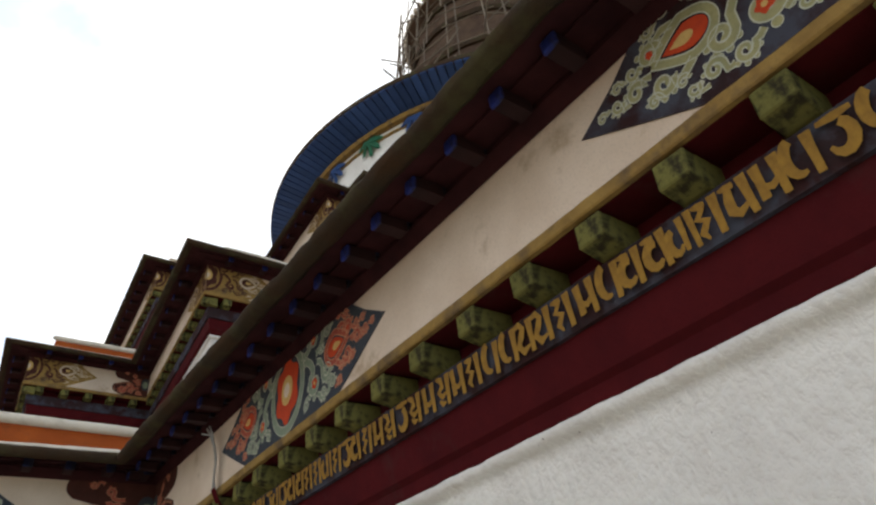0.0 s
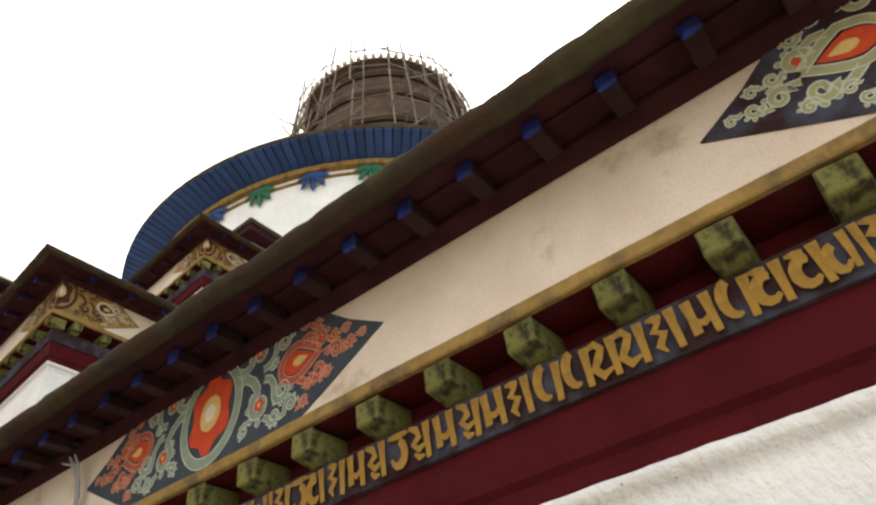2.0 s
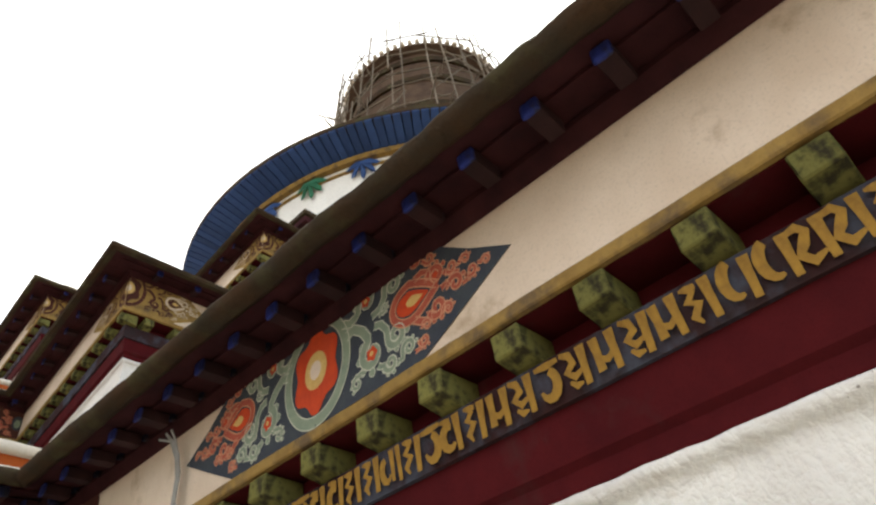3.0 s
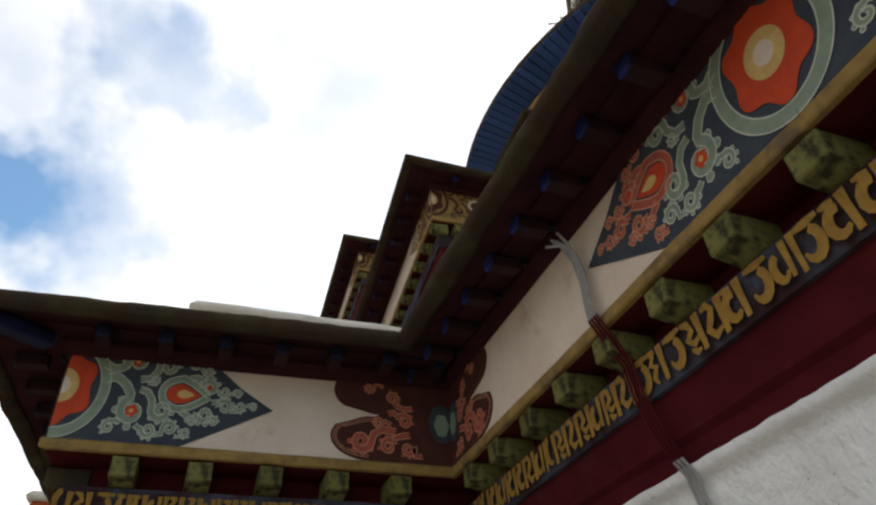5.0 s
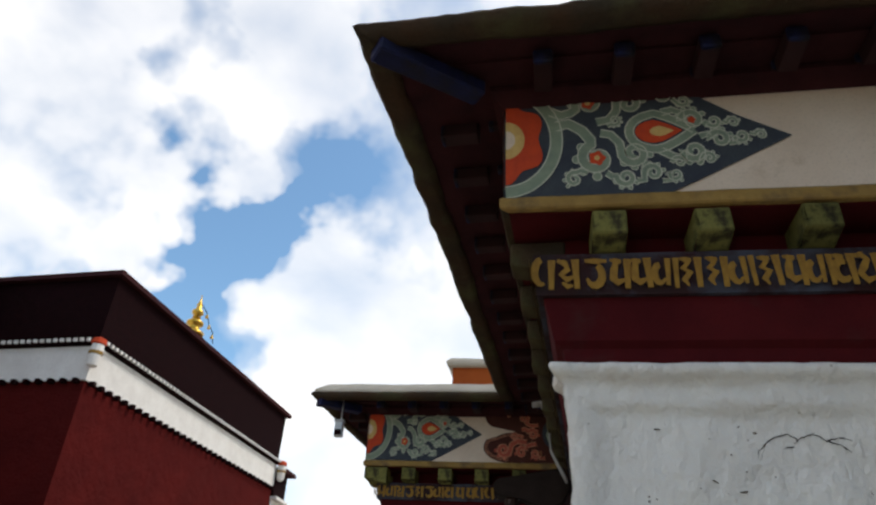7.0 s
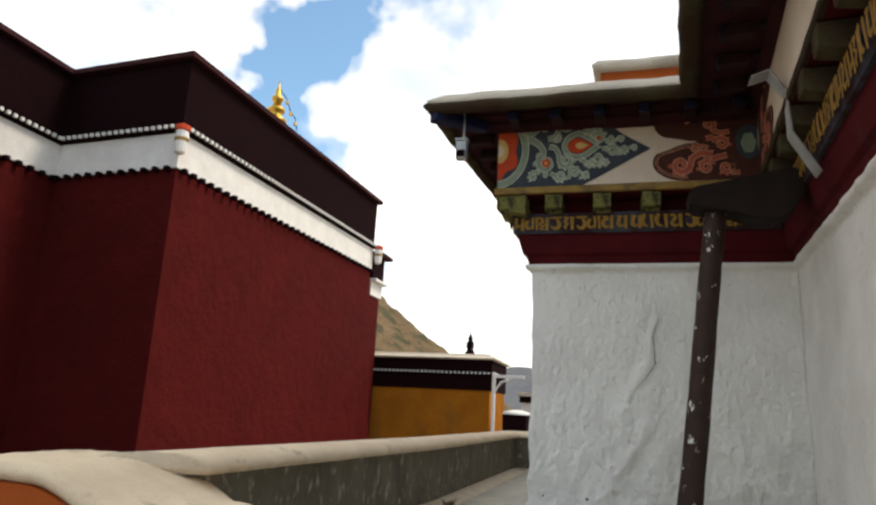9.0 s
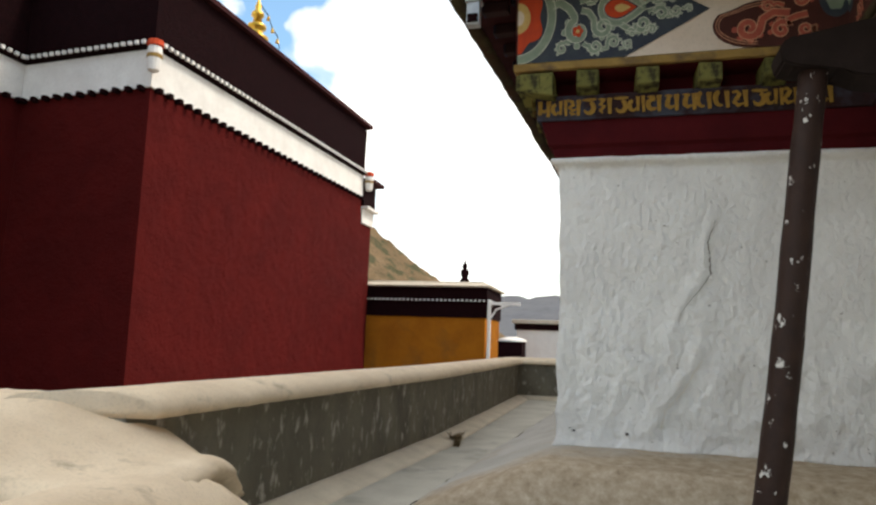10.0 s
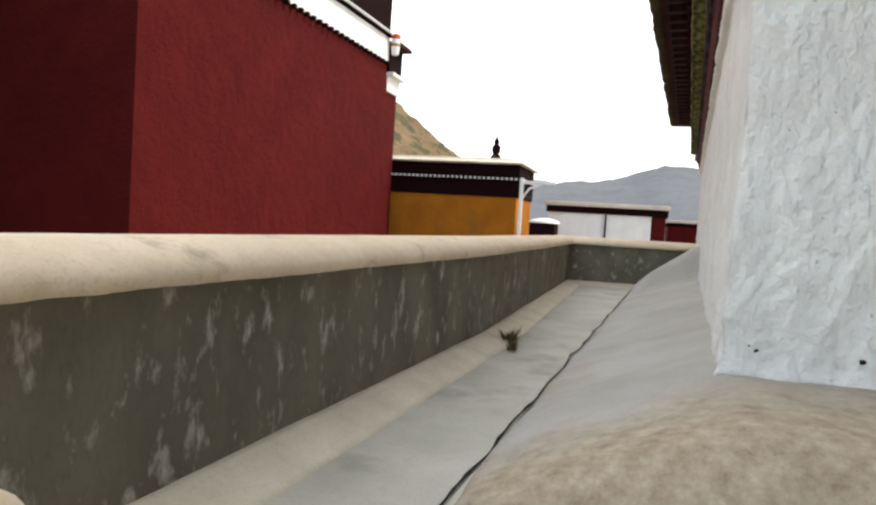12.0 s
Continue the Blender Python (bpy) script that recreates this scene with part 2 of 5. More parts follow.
def sandy_front(m):
    """A sandy brown spill over the grey cement in front of the wall's foot, with a frayed border."""
    n, l = m.node_tree.nodes, m.node_tree.links
    b = n["Principled BSDF"]
    base = b.inputs["Base Color"].links[0].from_socket
    tc, lay = n.new("ShaderNodeTexCoord"), n.new("ShaderNodeVectorMath")
    lay.operation = "DOT_PRODUCT"
    lay.inputs[1].default_value = (-0.42, 1.0, 0.0)
    l.new(tc.outputs["Object"], lay.inputs[0])
    frayed = n.new("ShaderNodeTexNoise")
    frayed.inputs["Scale"].default_value, frayed.inputs["Detail"].default_value, frayed.inputs["Roughness"].default_value = 1.7, 9.0, 0.66
    l.new(tc.outputs["Object"], frayed.inputs["Vector"])
    mul = n.new("ShaderNodeMath")
    mul.operation = "MULTIPLY_ADD"
    mul.inputs[1].default_value = 2.4
    l.new(frayed.outputs["Fac"], mul.inputs[0])
    l.new(lay.outputs["Value"], mul.inputs[2])
    mask = n.new("ShaderNodeMapRange")
    mask.inputs["From Min"].default_value, mask.inputs["From Max"].default_value = 18.05, 18.95
    mask.inputs["To Min"].default_value, mask.inputs["To Max"].default_value = 1.0, 0.0
    l.new(mul.outputs[0], mask.inputs["Value"])
    spots = n.new("ShaderNodeTexNoise")
    spots.inputs["Scale"].default_value, spots.inputs["Detail"].default_value, spots.inputs["Roughness"].default_value = 8.5, 10.0, 0.78
    l.new(tc.outputs["Object"], spots.inputs["Vector"])
    tint = n.new("ShaderNodeValToRGB")
    r = tint.color_ramp
    r.elements[0].position, r.elements[0].color = 0.30, (0.19, 0.135, 0.088, 1)
    r.elements[1].position, r.elements[1].color = 0.72, (0.60, 0.52, 0.41, 1)
    for at, c in ((0.46, (0.37, 0.29, 0.20, 1)), (0.58, (0.46, 0.375, 0.275, 1))):
        r.elements.new(at).color = c
    l.new(spots.outputs["Fac"], tint.inputs["Fac"])
    x = n.new("ShaderNodeMix")
    x.data_type = "RGBA"
    part_cover = n.new("ShaderNodeMath")
    part_cover.operation = "MULTIPLY"
    part_cover.inputs[1].default_value = 0.95
    l.new(mask.outputs["Result"], part_cover.inputs[0])
    l.new(part_cover.outputs[0], x.inputs[0])
    l.new(base, x.inputs[6])
    l.new(tint.outputs["Color"], x.inputs[7])
    l.new(x.outputs[2], b.inputs["Base Color"])


sandy_front(M_APRON)
M_POLE = material("dark_stained_pole_wood", (0.042, 0.022, 0.016), (0.028, 0.015, 0.012), 0.6, 8.0, 0.5, 60, (0.6, 0.58, 0.55), 9.0, 0.622, 0.634, stretch_by=(1, 1, 0.7))
M_DOMEBLUE = material("blue_dome_soffit_paint", (0.030, 0.070, 0.19), (0.02, 0.045, 0.13), 0.7, 1.2, 0.4, 20, vary=0.22)
M_DRUM = material("white_drum_lime", (0.78, 0.77, 0.74), (0.68, 0.66, 0.63), 0.9, 0.8, 0.4, 14)
M_GREEN = material("green_bracket_paint", (0.03, 0.16, 0.09), None, 0.6, 4.0, 0.3, 30)
M_BRASS = material("gilded_copper", (0.62, 0.40, 0.08), (0.50, 0.30, 0.05), 0.35, 3.0, 0.2, 30, metal=1.0)
M_BRUSH = material("brown_spire_masonry", (0.115, 0.075, 0.052), (0.07, 0.045, 0.034), 0.95, 1.0, 0.9, 12, height=0.1)
M_BAMBOO = material("weathered_scaffold_pole", (0.22, 0.18, 0.14), (0.12, 0.10, 0.08), 0.85, 3.0, 0.3, 20, vary=0.3)
M_YELLOW = material("yellow_ochre_plaster", (0.37, 0.132, 0.013), (0.25, 0.082, 0.010), 0.95, 0.35, 0.5, 12, (0.20, 0.085, 0.02), 0.4, 0.52, 0.74, height=0.04)
M_STEEL = material("galvanised_lamp_steel", (0.42, 0.43, 0.44), None, 0.45, 8.0, 0.2, 50, metal=0.6)
M_CABLE = material("grey_plastic_cable", (0.30, 0.29, 0.28), None, 0.6, 8.0, 0.0, 40)
M_HILL = material("dry_hillside", (0.19, 0.130, 0.078), (0.13, 0.092, 0.054), 1.0, 0.05, 1.0, 0.6, (0.075, 0.07, 0.04), 0.16, 0.50, 0.56, height=2.0)
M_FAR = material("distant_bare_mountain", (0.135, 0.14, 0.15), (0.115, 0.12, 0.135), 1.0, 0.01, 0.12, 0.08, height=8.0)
M_EARTH = material("dusty_ground", (0.30, 0.25, 0.19), (0.24, 0.20, 0.15), 1.0, 0.06, 0.4, 1.5)
M_UMBER = material("umber_red_ornament_ground", (0.085, 0.030, 0.024), (0.055, 0.022, 0.018), 0.85, 4.0, 0.2, 60)
M_LINE = material("pale_line_paint", (0.50, 0.50, 0.40), (0.40, 0.42, 0.33), 0.8, 8.0, 0.1, 60)
M_LINE_RED = material("pale_coral_line_paint", (0.60, 0.28, 0.17), None, 0.8, 8.0, 0.1, 60)
M_SOIL = material("dark_joint_soil", (0.035, 0.03, 0.024), (0.02, 0.018, 0.015), 1.0, 6.0, 0.5, 50)
M_PIT = material("painted_pit_shade", (0.17, 0.145, 0.12), (0.10, 0.085, 0.07), 1.0, 9.0, 0.3, 60)
M_PLANT = material("dry_weed", (0.24, 0.165, 0.09), (0.13, 0.10, 0.05), 0.9, 9.0, 0.0, 30)


# ---- helpers of the scene ----
def part(name, bm, mat, parent=None, label="", smooth=False, world_space=True):
    me = bpy.data.meshes.new(name)
    bmesh.ops.recalc_face_normals(bm, faces=bm.faces)
    bm.to_mesh(me)
    bm.free()
    for m in (mat if isinstance(mat, (list, tuple)) else [mat]):
        me.materials.append(m)
    if smooth:
        for p in me.polygons:
            p.use_smooth = True
    ob = new(name, me)
    if parent:
        ob.parent = parent
    if label:
        ob["label"] = label
    return ob


def shared(name, me, m, parent):
    ob = new(name, me)
    ob.parent = parent
    ob.matrix_basis = m
    return ob


def mesh_of(name, bm, mat, smooth=False):
    me = bpy.data.meshes.new(name)
    bmesh.ops.recalc_face_normals(bm, faces=bm.faces)
    bm.to_mesh(me)
    bm.free()
    for m in (mat if isinstance(mat, (list, tuple)) else [mat]):
        me.materials.append(m)
    if smooth:
        for p in me.polygons:
            p.use_smooth = True
    return me


def empty(name, label="", category="", group="", kind="", at=(0, 0, 0)):
    ob = new(name)
    ob.location = at
    return tagged(ob, label, category, group, kind)


def box(bm, x0, x1, y0, y1, z0, z1, m=None, bevel=0.0, mat=0):
    mm = Matrix.LocRotScale(((x0 + x1) / 2, (y0 + y1) / 2, (z0 + z1) / 2), None, (abs(x1 - x0), abs(y1 - y0), abs(z1 - z0)))
    r = bmesh.ops.create_cube(bm, size=1.0, matrix=(m @ mm) if m else mm)
    faces = {f for v in r["verts"] for f in v.link_faces}
    for f in faces:
        f.material_index = mat
    if bevel:
        bmesh.ops.bevel(bm, geom=list({e for v in r["verts"] for e in v.link_edges}), offset=bevel, segments=2, affect="EDGES", profile=0.6)
    return bm


def lathe(bm, rings, seg=24, m=None, mat=0):
    """Rings of (radius, z) turned round the z axis."""
    rows = []
    for r, z in rings:
        rows.append([bm.verts.new((m or Matrix()) @ Vector((r * math.cos(2 * math.pi * k / seg), r * math.sin(2 * math.pi * k / seg), z))) for k in range(seg)])
    for a, c in zip(rows, rows[1:]):
        for k in range(seg):
            f = bm.faces.new((a[k], a[(k + 1) % seg], c[(k + 1) % seg], c[k]))
            f.material_index = mat
    for r in (rows[0], rows[-1]):
        bm.faces.new(r).material_index = mat
    return bm


def tube(bm, pts, r, seg=8, mat=0):
    pts = [Vector(p) for p in pts]
    rad = r if isinstance(r, (list, tuple)) else [r] * len(pts)
    rows = []
    for i, p in enumerate(pts):
        d = (pts[min(i + 1, len(pts) - 1)] - pts[max(i - 1, 0)]).normalized()
        u = d.cross(Vector((0, 0, 1)) if abs(d.z) < 0.9 else Vector((1, 0, 0))).normalized()
        v = d.cross(u)
        rows.append([bm.verts.new(p + rad[i] * (math.cos(2 * math.pi * k / seg) * u + math.sin(2 * math.pi * k / seg) * v)) for k in range(seg)])
    for a, c in zip(rows, rows[1:]):
        for k in range(seg):
            bm.faces.new((a[k], a[(k + 1) % seg], c[(k + 1) % seg], c[k])).material_index = mat
    for rr in (rows[0], rows[-1]):
        bm.faces.new(rr).material_index = mat
    return bm


class Plan:
    """A line of walls seen from above. The outer side lies to the left of the way along it; corners are mitred."""

    def __init__(self, points, low=None, high=None, base=4.54, wide=None):
        """low and high: how much the heights below and above the base are stretched at each corner; wide: how far each wall's eave reaches out."""
        self.low, self.high, self.base = low or [1] * len(points), high or [1] * len(points), base
        self.p = [Vector((x, y, 0)) for x, y in points]
        self.dirs = [(b - a).normalized() for a, b in zip(self.p, self.p[1:])]
        self.n = [Vector((-d.y, d.x, 0)) for d in self.dirs]
        self.m = []
        for i in range(len(self.p)):
            if i == 0:
                self.m.append(self.n[0])
            elif i == len(self.p) - 1:
                self.m.append(self.n[-1])
            else:
                a, b = self.n[i - 1], self.n[i]
                self.m.append((a + b) / (1 + a.dot(b)))
        self.wide, self.mw = wide or [1] * len(self.n), list(self.m)
        for i in range(len(self.p)):
            if 0 < i < len(self.p) - 1:
                a, b = self.n[i - 1], self.n[i]
                d = a.x * b.y - a.y * b.x
                u, v = self.wide[i - 1], self.wide[i]
                self.mw[i] = Vector(((u * b.y - v * a.y) / d, (v * a.x - u * b.x) / d, 0)) if abs(d) > 1e-3 else self.m[i] * u
            else:
                self.mw[i] = self.m[i] * self.wide[0 if i == 0 else -1]

    def settle(self, i, s, o, z, dz=0.0):
        lo, hi = self.low[i] + (self.low[i + 1] - self.low[i]) * s, self.high[i] + (self.high[i + 1] - self.high[i]) * s
        b = self.base + dz
        if z > b:
            return (o * hi if o > 0.1 else o), b + (z - b) * hi
        return o, (b - (b - z) * lo if z > b - 1.3 else b - 1.3 * lo - (b - 1.3 - z) * (b - 1.3 * lo + 0.3) / (b - 1.3 + 0.3))

    def at(self, i, s, o, z):
        if self.low != [1] * len(self.p) or self.high != [1] * len(self.p):
            o, z = self.settle(i, s, o, z)
        m = self.mw if o > 0.1 else self.m
        q = (self.p[i] + o * m[i]).lerp(self.p[i + 1] + o * m[i + 1], s)
        return Vector((q.x, q.y, z))

    def length(self, i):
        return (self.p[i + 1] - self.p[i]).length

    def frame_at(self, i, along, o, z):
        """A pose with x along the wall, y inwards and z up, that many metres from the corner i."""
        d, n = self.dirs[i], self.n[i]
        if self.low != [1] * len(self.p) or self.high != [1] * len(self.p):
            o, z = self.settle(i, min(1.0, max(0.0, along / self.length(i))), o, z)
        if o > 0.1:
            o *= self.wide[i]
        q = self.p[i] + d * along + n * o
        return Matrix(((d.x, -n.x, 0, q.x), (d.y, -n.y, 0, q.y), (0, 0, 1, z), (0, 0, 0, 1)))

    def sweep(self, bm, i, profile, nsub=1, jit=None, s0=0.0, s1=1.0, mat=0):
        rows = []
        for k in range(nsub + 1):
            s = s0 + (s1 - s0) * k / nsub
            row = []
            for o, z in profile:
                q = self.at(i, s, o, z)
                if jit:
                    q = q + jit(q, o, z) * self.m[i].lerp(self.m[i + 1], s)
                row.append(bm.verts.new(q))
            rows.append(row)
        c = len(profile)
        for a, b in zip(rows, rows[1:]):
            for k in range(c):
                bm.faces.new((a[k], a[(k + 1) % c], b[(k + 1) % c], b[k])).material_index = mat
        bm.faces.new(rows[0]).material_index = mat
        bm.faces.new(rows[-1]).material_index = mat
        return bm


def rough_wall(amount):
    def f(q, o, z):
        return amount * (noise.fractal(q * 1.1, 1.0, 2.0, 3) + 0.5 * noise.fractal(q * 5.0, 1.0, 2.0, 3))
    return f


CRACK = [(-0.70, 2.92), (-0.78, 2.69), (-0.76, 2.37), (-0.82, 2.25), (-0.97, 2.07), (-1.06, 1.94), (-1.09, 1.78)]
FAINT = [(-0.83, 1.51), (-0.95, 1.33), (-1.04, 1.16), (-1.22, 0.95), (-1.27, 0.75)]


def lifted(x, z, path, reach):
    """How far the coat stands proud beside a crack: full at its outer lip, none across it."""
    best, side = reach, 0
    for a, b in zip(path, path[1:]):
        dx, dz = b[0] - a[0], b[1] - a[1]
        t = min(1.0, max(0.0, ((x - a[0]) * dx + (z - a[1]) * dz) / (dx * dx + dz * dz)))
        d = math.hypot(x - a[0] - t * dx, z - a[1] - t * dz)
        if d < best:
            best, side = d, dx * (z - a[1]) - dz * (x - a[0])
    return (1 - best / reach) if side < 0 else 0.0


def plaster_relief(q, o, z):
    """Hand-thrown plaster: broad swells, trowelled ridges and patches that end in an edge."""
    if o < -0.6:
        return 0.0
    calm = min(1.0, max(0.15, (3.36 - q.z) / 0.5)) if q.z < 4.5 else 1.0
    rugged = (0.5 if q.y > 9.5 else (0.85 if q.y > 8.9 and q.x < 3.9 else 0.75)) + 0.5 * min(1.0, max(0.0, (2.2 - q.z) / 1.0))
    swell = 0.022 * noise.fractal(q * 0.9, 1.0, 2.0, 3)
    lumps = (0.015 if q.y > 16.0 else (0.018 if 8.9 < q.y < 9.7 else 0.009)) * noise.fractal(Vector((q.x * 5, q.y * 5, q.z * 4.7)), 0.8, 2.0, 4)
    runs = (0.003 if 8.9 < q.y < 9.7 else 0.0045) * noise.noise(Vector((q.x * 13, q.y * 13, q.z * 2.6)))
    coat = 0.0
    for f, dx in ((1.9, 3.0), (3.7, 11.0)):
        w = Vector((q.x * f, q.y * f, q.z * f * 0.8)) + Vector((dx, 1, 8))
        w += 0.35 * noise.noise_vector(w * 2.3)
        coat += (0.013 if q.y > 16.0 else 0.004) * min(1.0, max(0.0, noise.noise(w) * 14))
    ridge = 0.012 * (1 - abs(noise.noise(Vector((q.x * 3.1, q.y * 3.1, q.z * 2.2))))) ** 6
    out = 0.5 * swell * (1 + calm) + rugged * ((lumps + runs) * (0.35 + 0.65 * calm) + (coat + ridge) * calm) - 0.014 * calm
    if 16.5 < q.y < 17.0 and q.z < 3.3:
        out += 0.030 * lifted(q.x, q.z, CRACK, 0.16) + 0.026 * lifted(q.x, q.z, FAINT, 0.2)
    if 8.9 < q.y < 9.7 and q.z < 3.5:
        top, side = min(1.0, max(0.0, (q.z - 3.17) / 0.06)), min(1.0, max(0.0, (0.60 - q.x) / 0.06))
        out += 0.058 * max(top, side) + 0.014 * noise.noise(q * 6.0) * max(top, side)
    if z > 3.37:
        out += 0.020 * noise.noise(q * 5.0) + 0.010 * noise.noise(q * 17.0)
    foot = q.z - 0.54
    if 0.0 < foot < 0.09 and q.y > 16.4:
        out += 0.035 * (1 - foot / 0.09)
    return out


# ---- the storey of the stupa beside the terrace ----
WALLS = Plan([(4, -14), (4, 9), (0, 9), (0.5, 16.39), (-2.74, 16.39), (-1.25, 38.5), (9, 38.9)],
             [1.09, 1, 1, 0.86, 0.86, 0.86, 0.86], [0.90, 1.09, 1, 0.92, 0.92, 0.92, 0.92], wide=[1, 1, 1.19, 1.09, 1.09, 1.09])
NAMES = ["wall_west_1", "wall_south_1", "wall_west_2", "wall_south_2", "wall_west_3", "wall_north_1"]


def storey(plan, names, dz, inward, near):
    """White wall, maroon band, lettered band, beam ends, ledge, painted frieze and eave along every stretch of a plan."""
    made = []
    for i, name in enumerate(names):
        ln = plan.length(i)
        wall = empty(name, "whitewashed plaster wall under a painted frieze and dark eaves", "wall", kind="structure")
        bm = bmesh.new()
        fine = 0.022 if i == 3 else (0.030 if i == 1 else (0.045 if i == 4 else 0.06))
        tall = 0.025 if i == 3 else (0.03 if i == 1 else 0.06)
        zs = [-0.3 + tall * k for k in range(int(3.67 / tall) + 1)] if near else [0.0, 3.3]
        front = [(-0.40 - 0.015 * (3.4 - z) / 3.4, z + dz) for z in zs]
        prof = front + [(-0.375, 3.385 + dz), (-0.335, 3.405 + dz), (-0.315, 3.44 + dz), (-0.325, 3.475 + dz), (-0.37, 3.487 + dz), (-0.50, 3.49 + dz), (-inward, 3.49 + dz), (-inward, zs[0] + dz)]
        plan.sweep(bm, i, prof, max(2, int(ln / fine)) if near else 1, plaster_relief if near else None)
        part("plaster", bm, M_LIME, wall, "rough trowelled white lime plaster", smooth=near)
        bm = bmesh.new()
        plan.sweep(bm, i, [(-0.37, 3.43 + dz), (-0.34, 3.60 + dz), (-0.29, 3.64 + dz), (-0.23, 3.925 + dz), (-inward, 3.925 + dz), (-inward, 3.43 + dz)],
                   max(2, int(ln / 0.3)), rough_wall(0.006))
        part("maroon_band", bm, M_MAROON, wall, "maroon painted plaster band")
        bm = bmesh.new()
        plan.sweep(bm, i, [(-0.19, 3.928 + dz), (-0.17, 4.235 + dz), (-inward, 4.235 + dz), (-inward, 3.928 + dz)])
        part("text_band", bm, M_SLATE, wall, "slate-blue band with ochre lettering")
        bm = bmesh.new()
        plan.sweep(bm, i, [(-0.38, 4.238 + dz), (-0.38, 4.477 + dz), (-inward, 4.477 + dz), (-inward, 4.238 + dz)])
        part("beam_recess", bm, M_MAROON, wall)
        bm = bmesh.new()
        plan.sweep(bm, i, [(0.025, 4.495 + dz), (0.036, 4.508 + dz), (0.036, 4.58 + dz), (0.02, 4.60 + dz), (-0.02, 4.60 + dz), (-0.02, 4.495 + dz)],
                   max(2, int(ln / 0.09)), rough_wall(0.009))
        # the second west wall's ledge takes the darker eave-board colour
        part("ledge", bm, M_MOSS if near and i == 2 else M_GOLD, wall, "worn ochre painted timber ledge" if i != 2 else "dark timber ledge")
        bm = bmesh.new()
        plan.sweep(bm, i, [(-0.023, 4.487 + dz), (-0.023, 4.60 + dz), (-inward, 4.60 + dz), (-inward, 4.487 + dz)])
        part("ledge_underside", bm, M_MAROON, wall)
        bm = bmesh.new()
        plan.sweep(bm, i, [(0.0, 4.603 + dz), (0.0, 5.66 + dz), (-inward, 5.66 + dz), (-inward, 4.603 + dz)], max(2, int(ln / 0.3)), rough_wall(0.004))
        part("frieze", bm, M_CREAM, wall, "cream plaster frieze with painted ornament")
        made.append(wall)
    return made


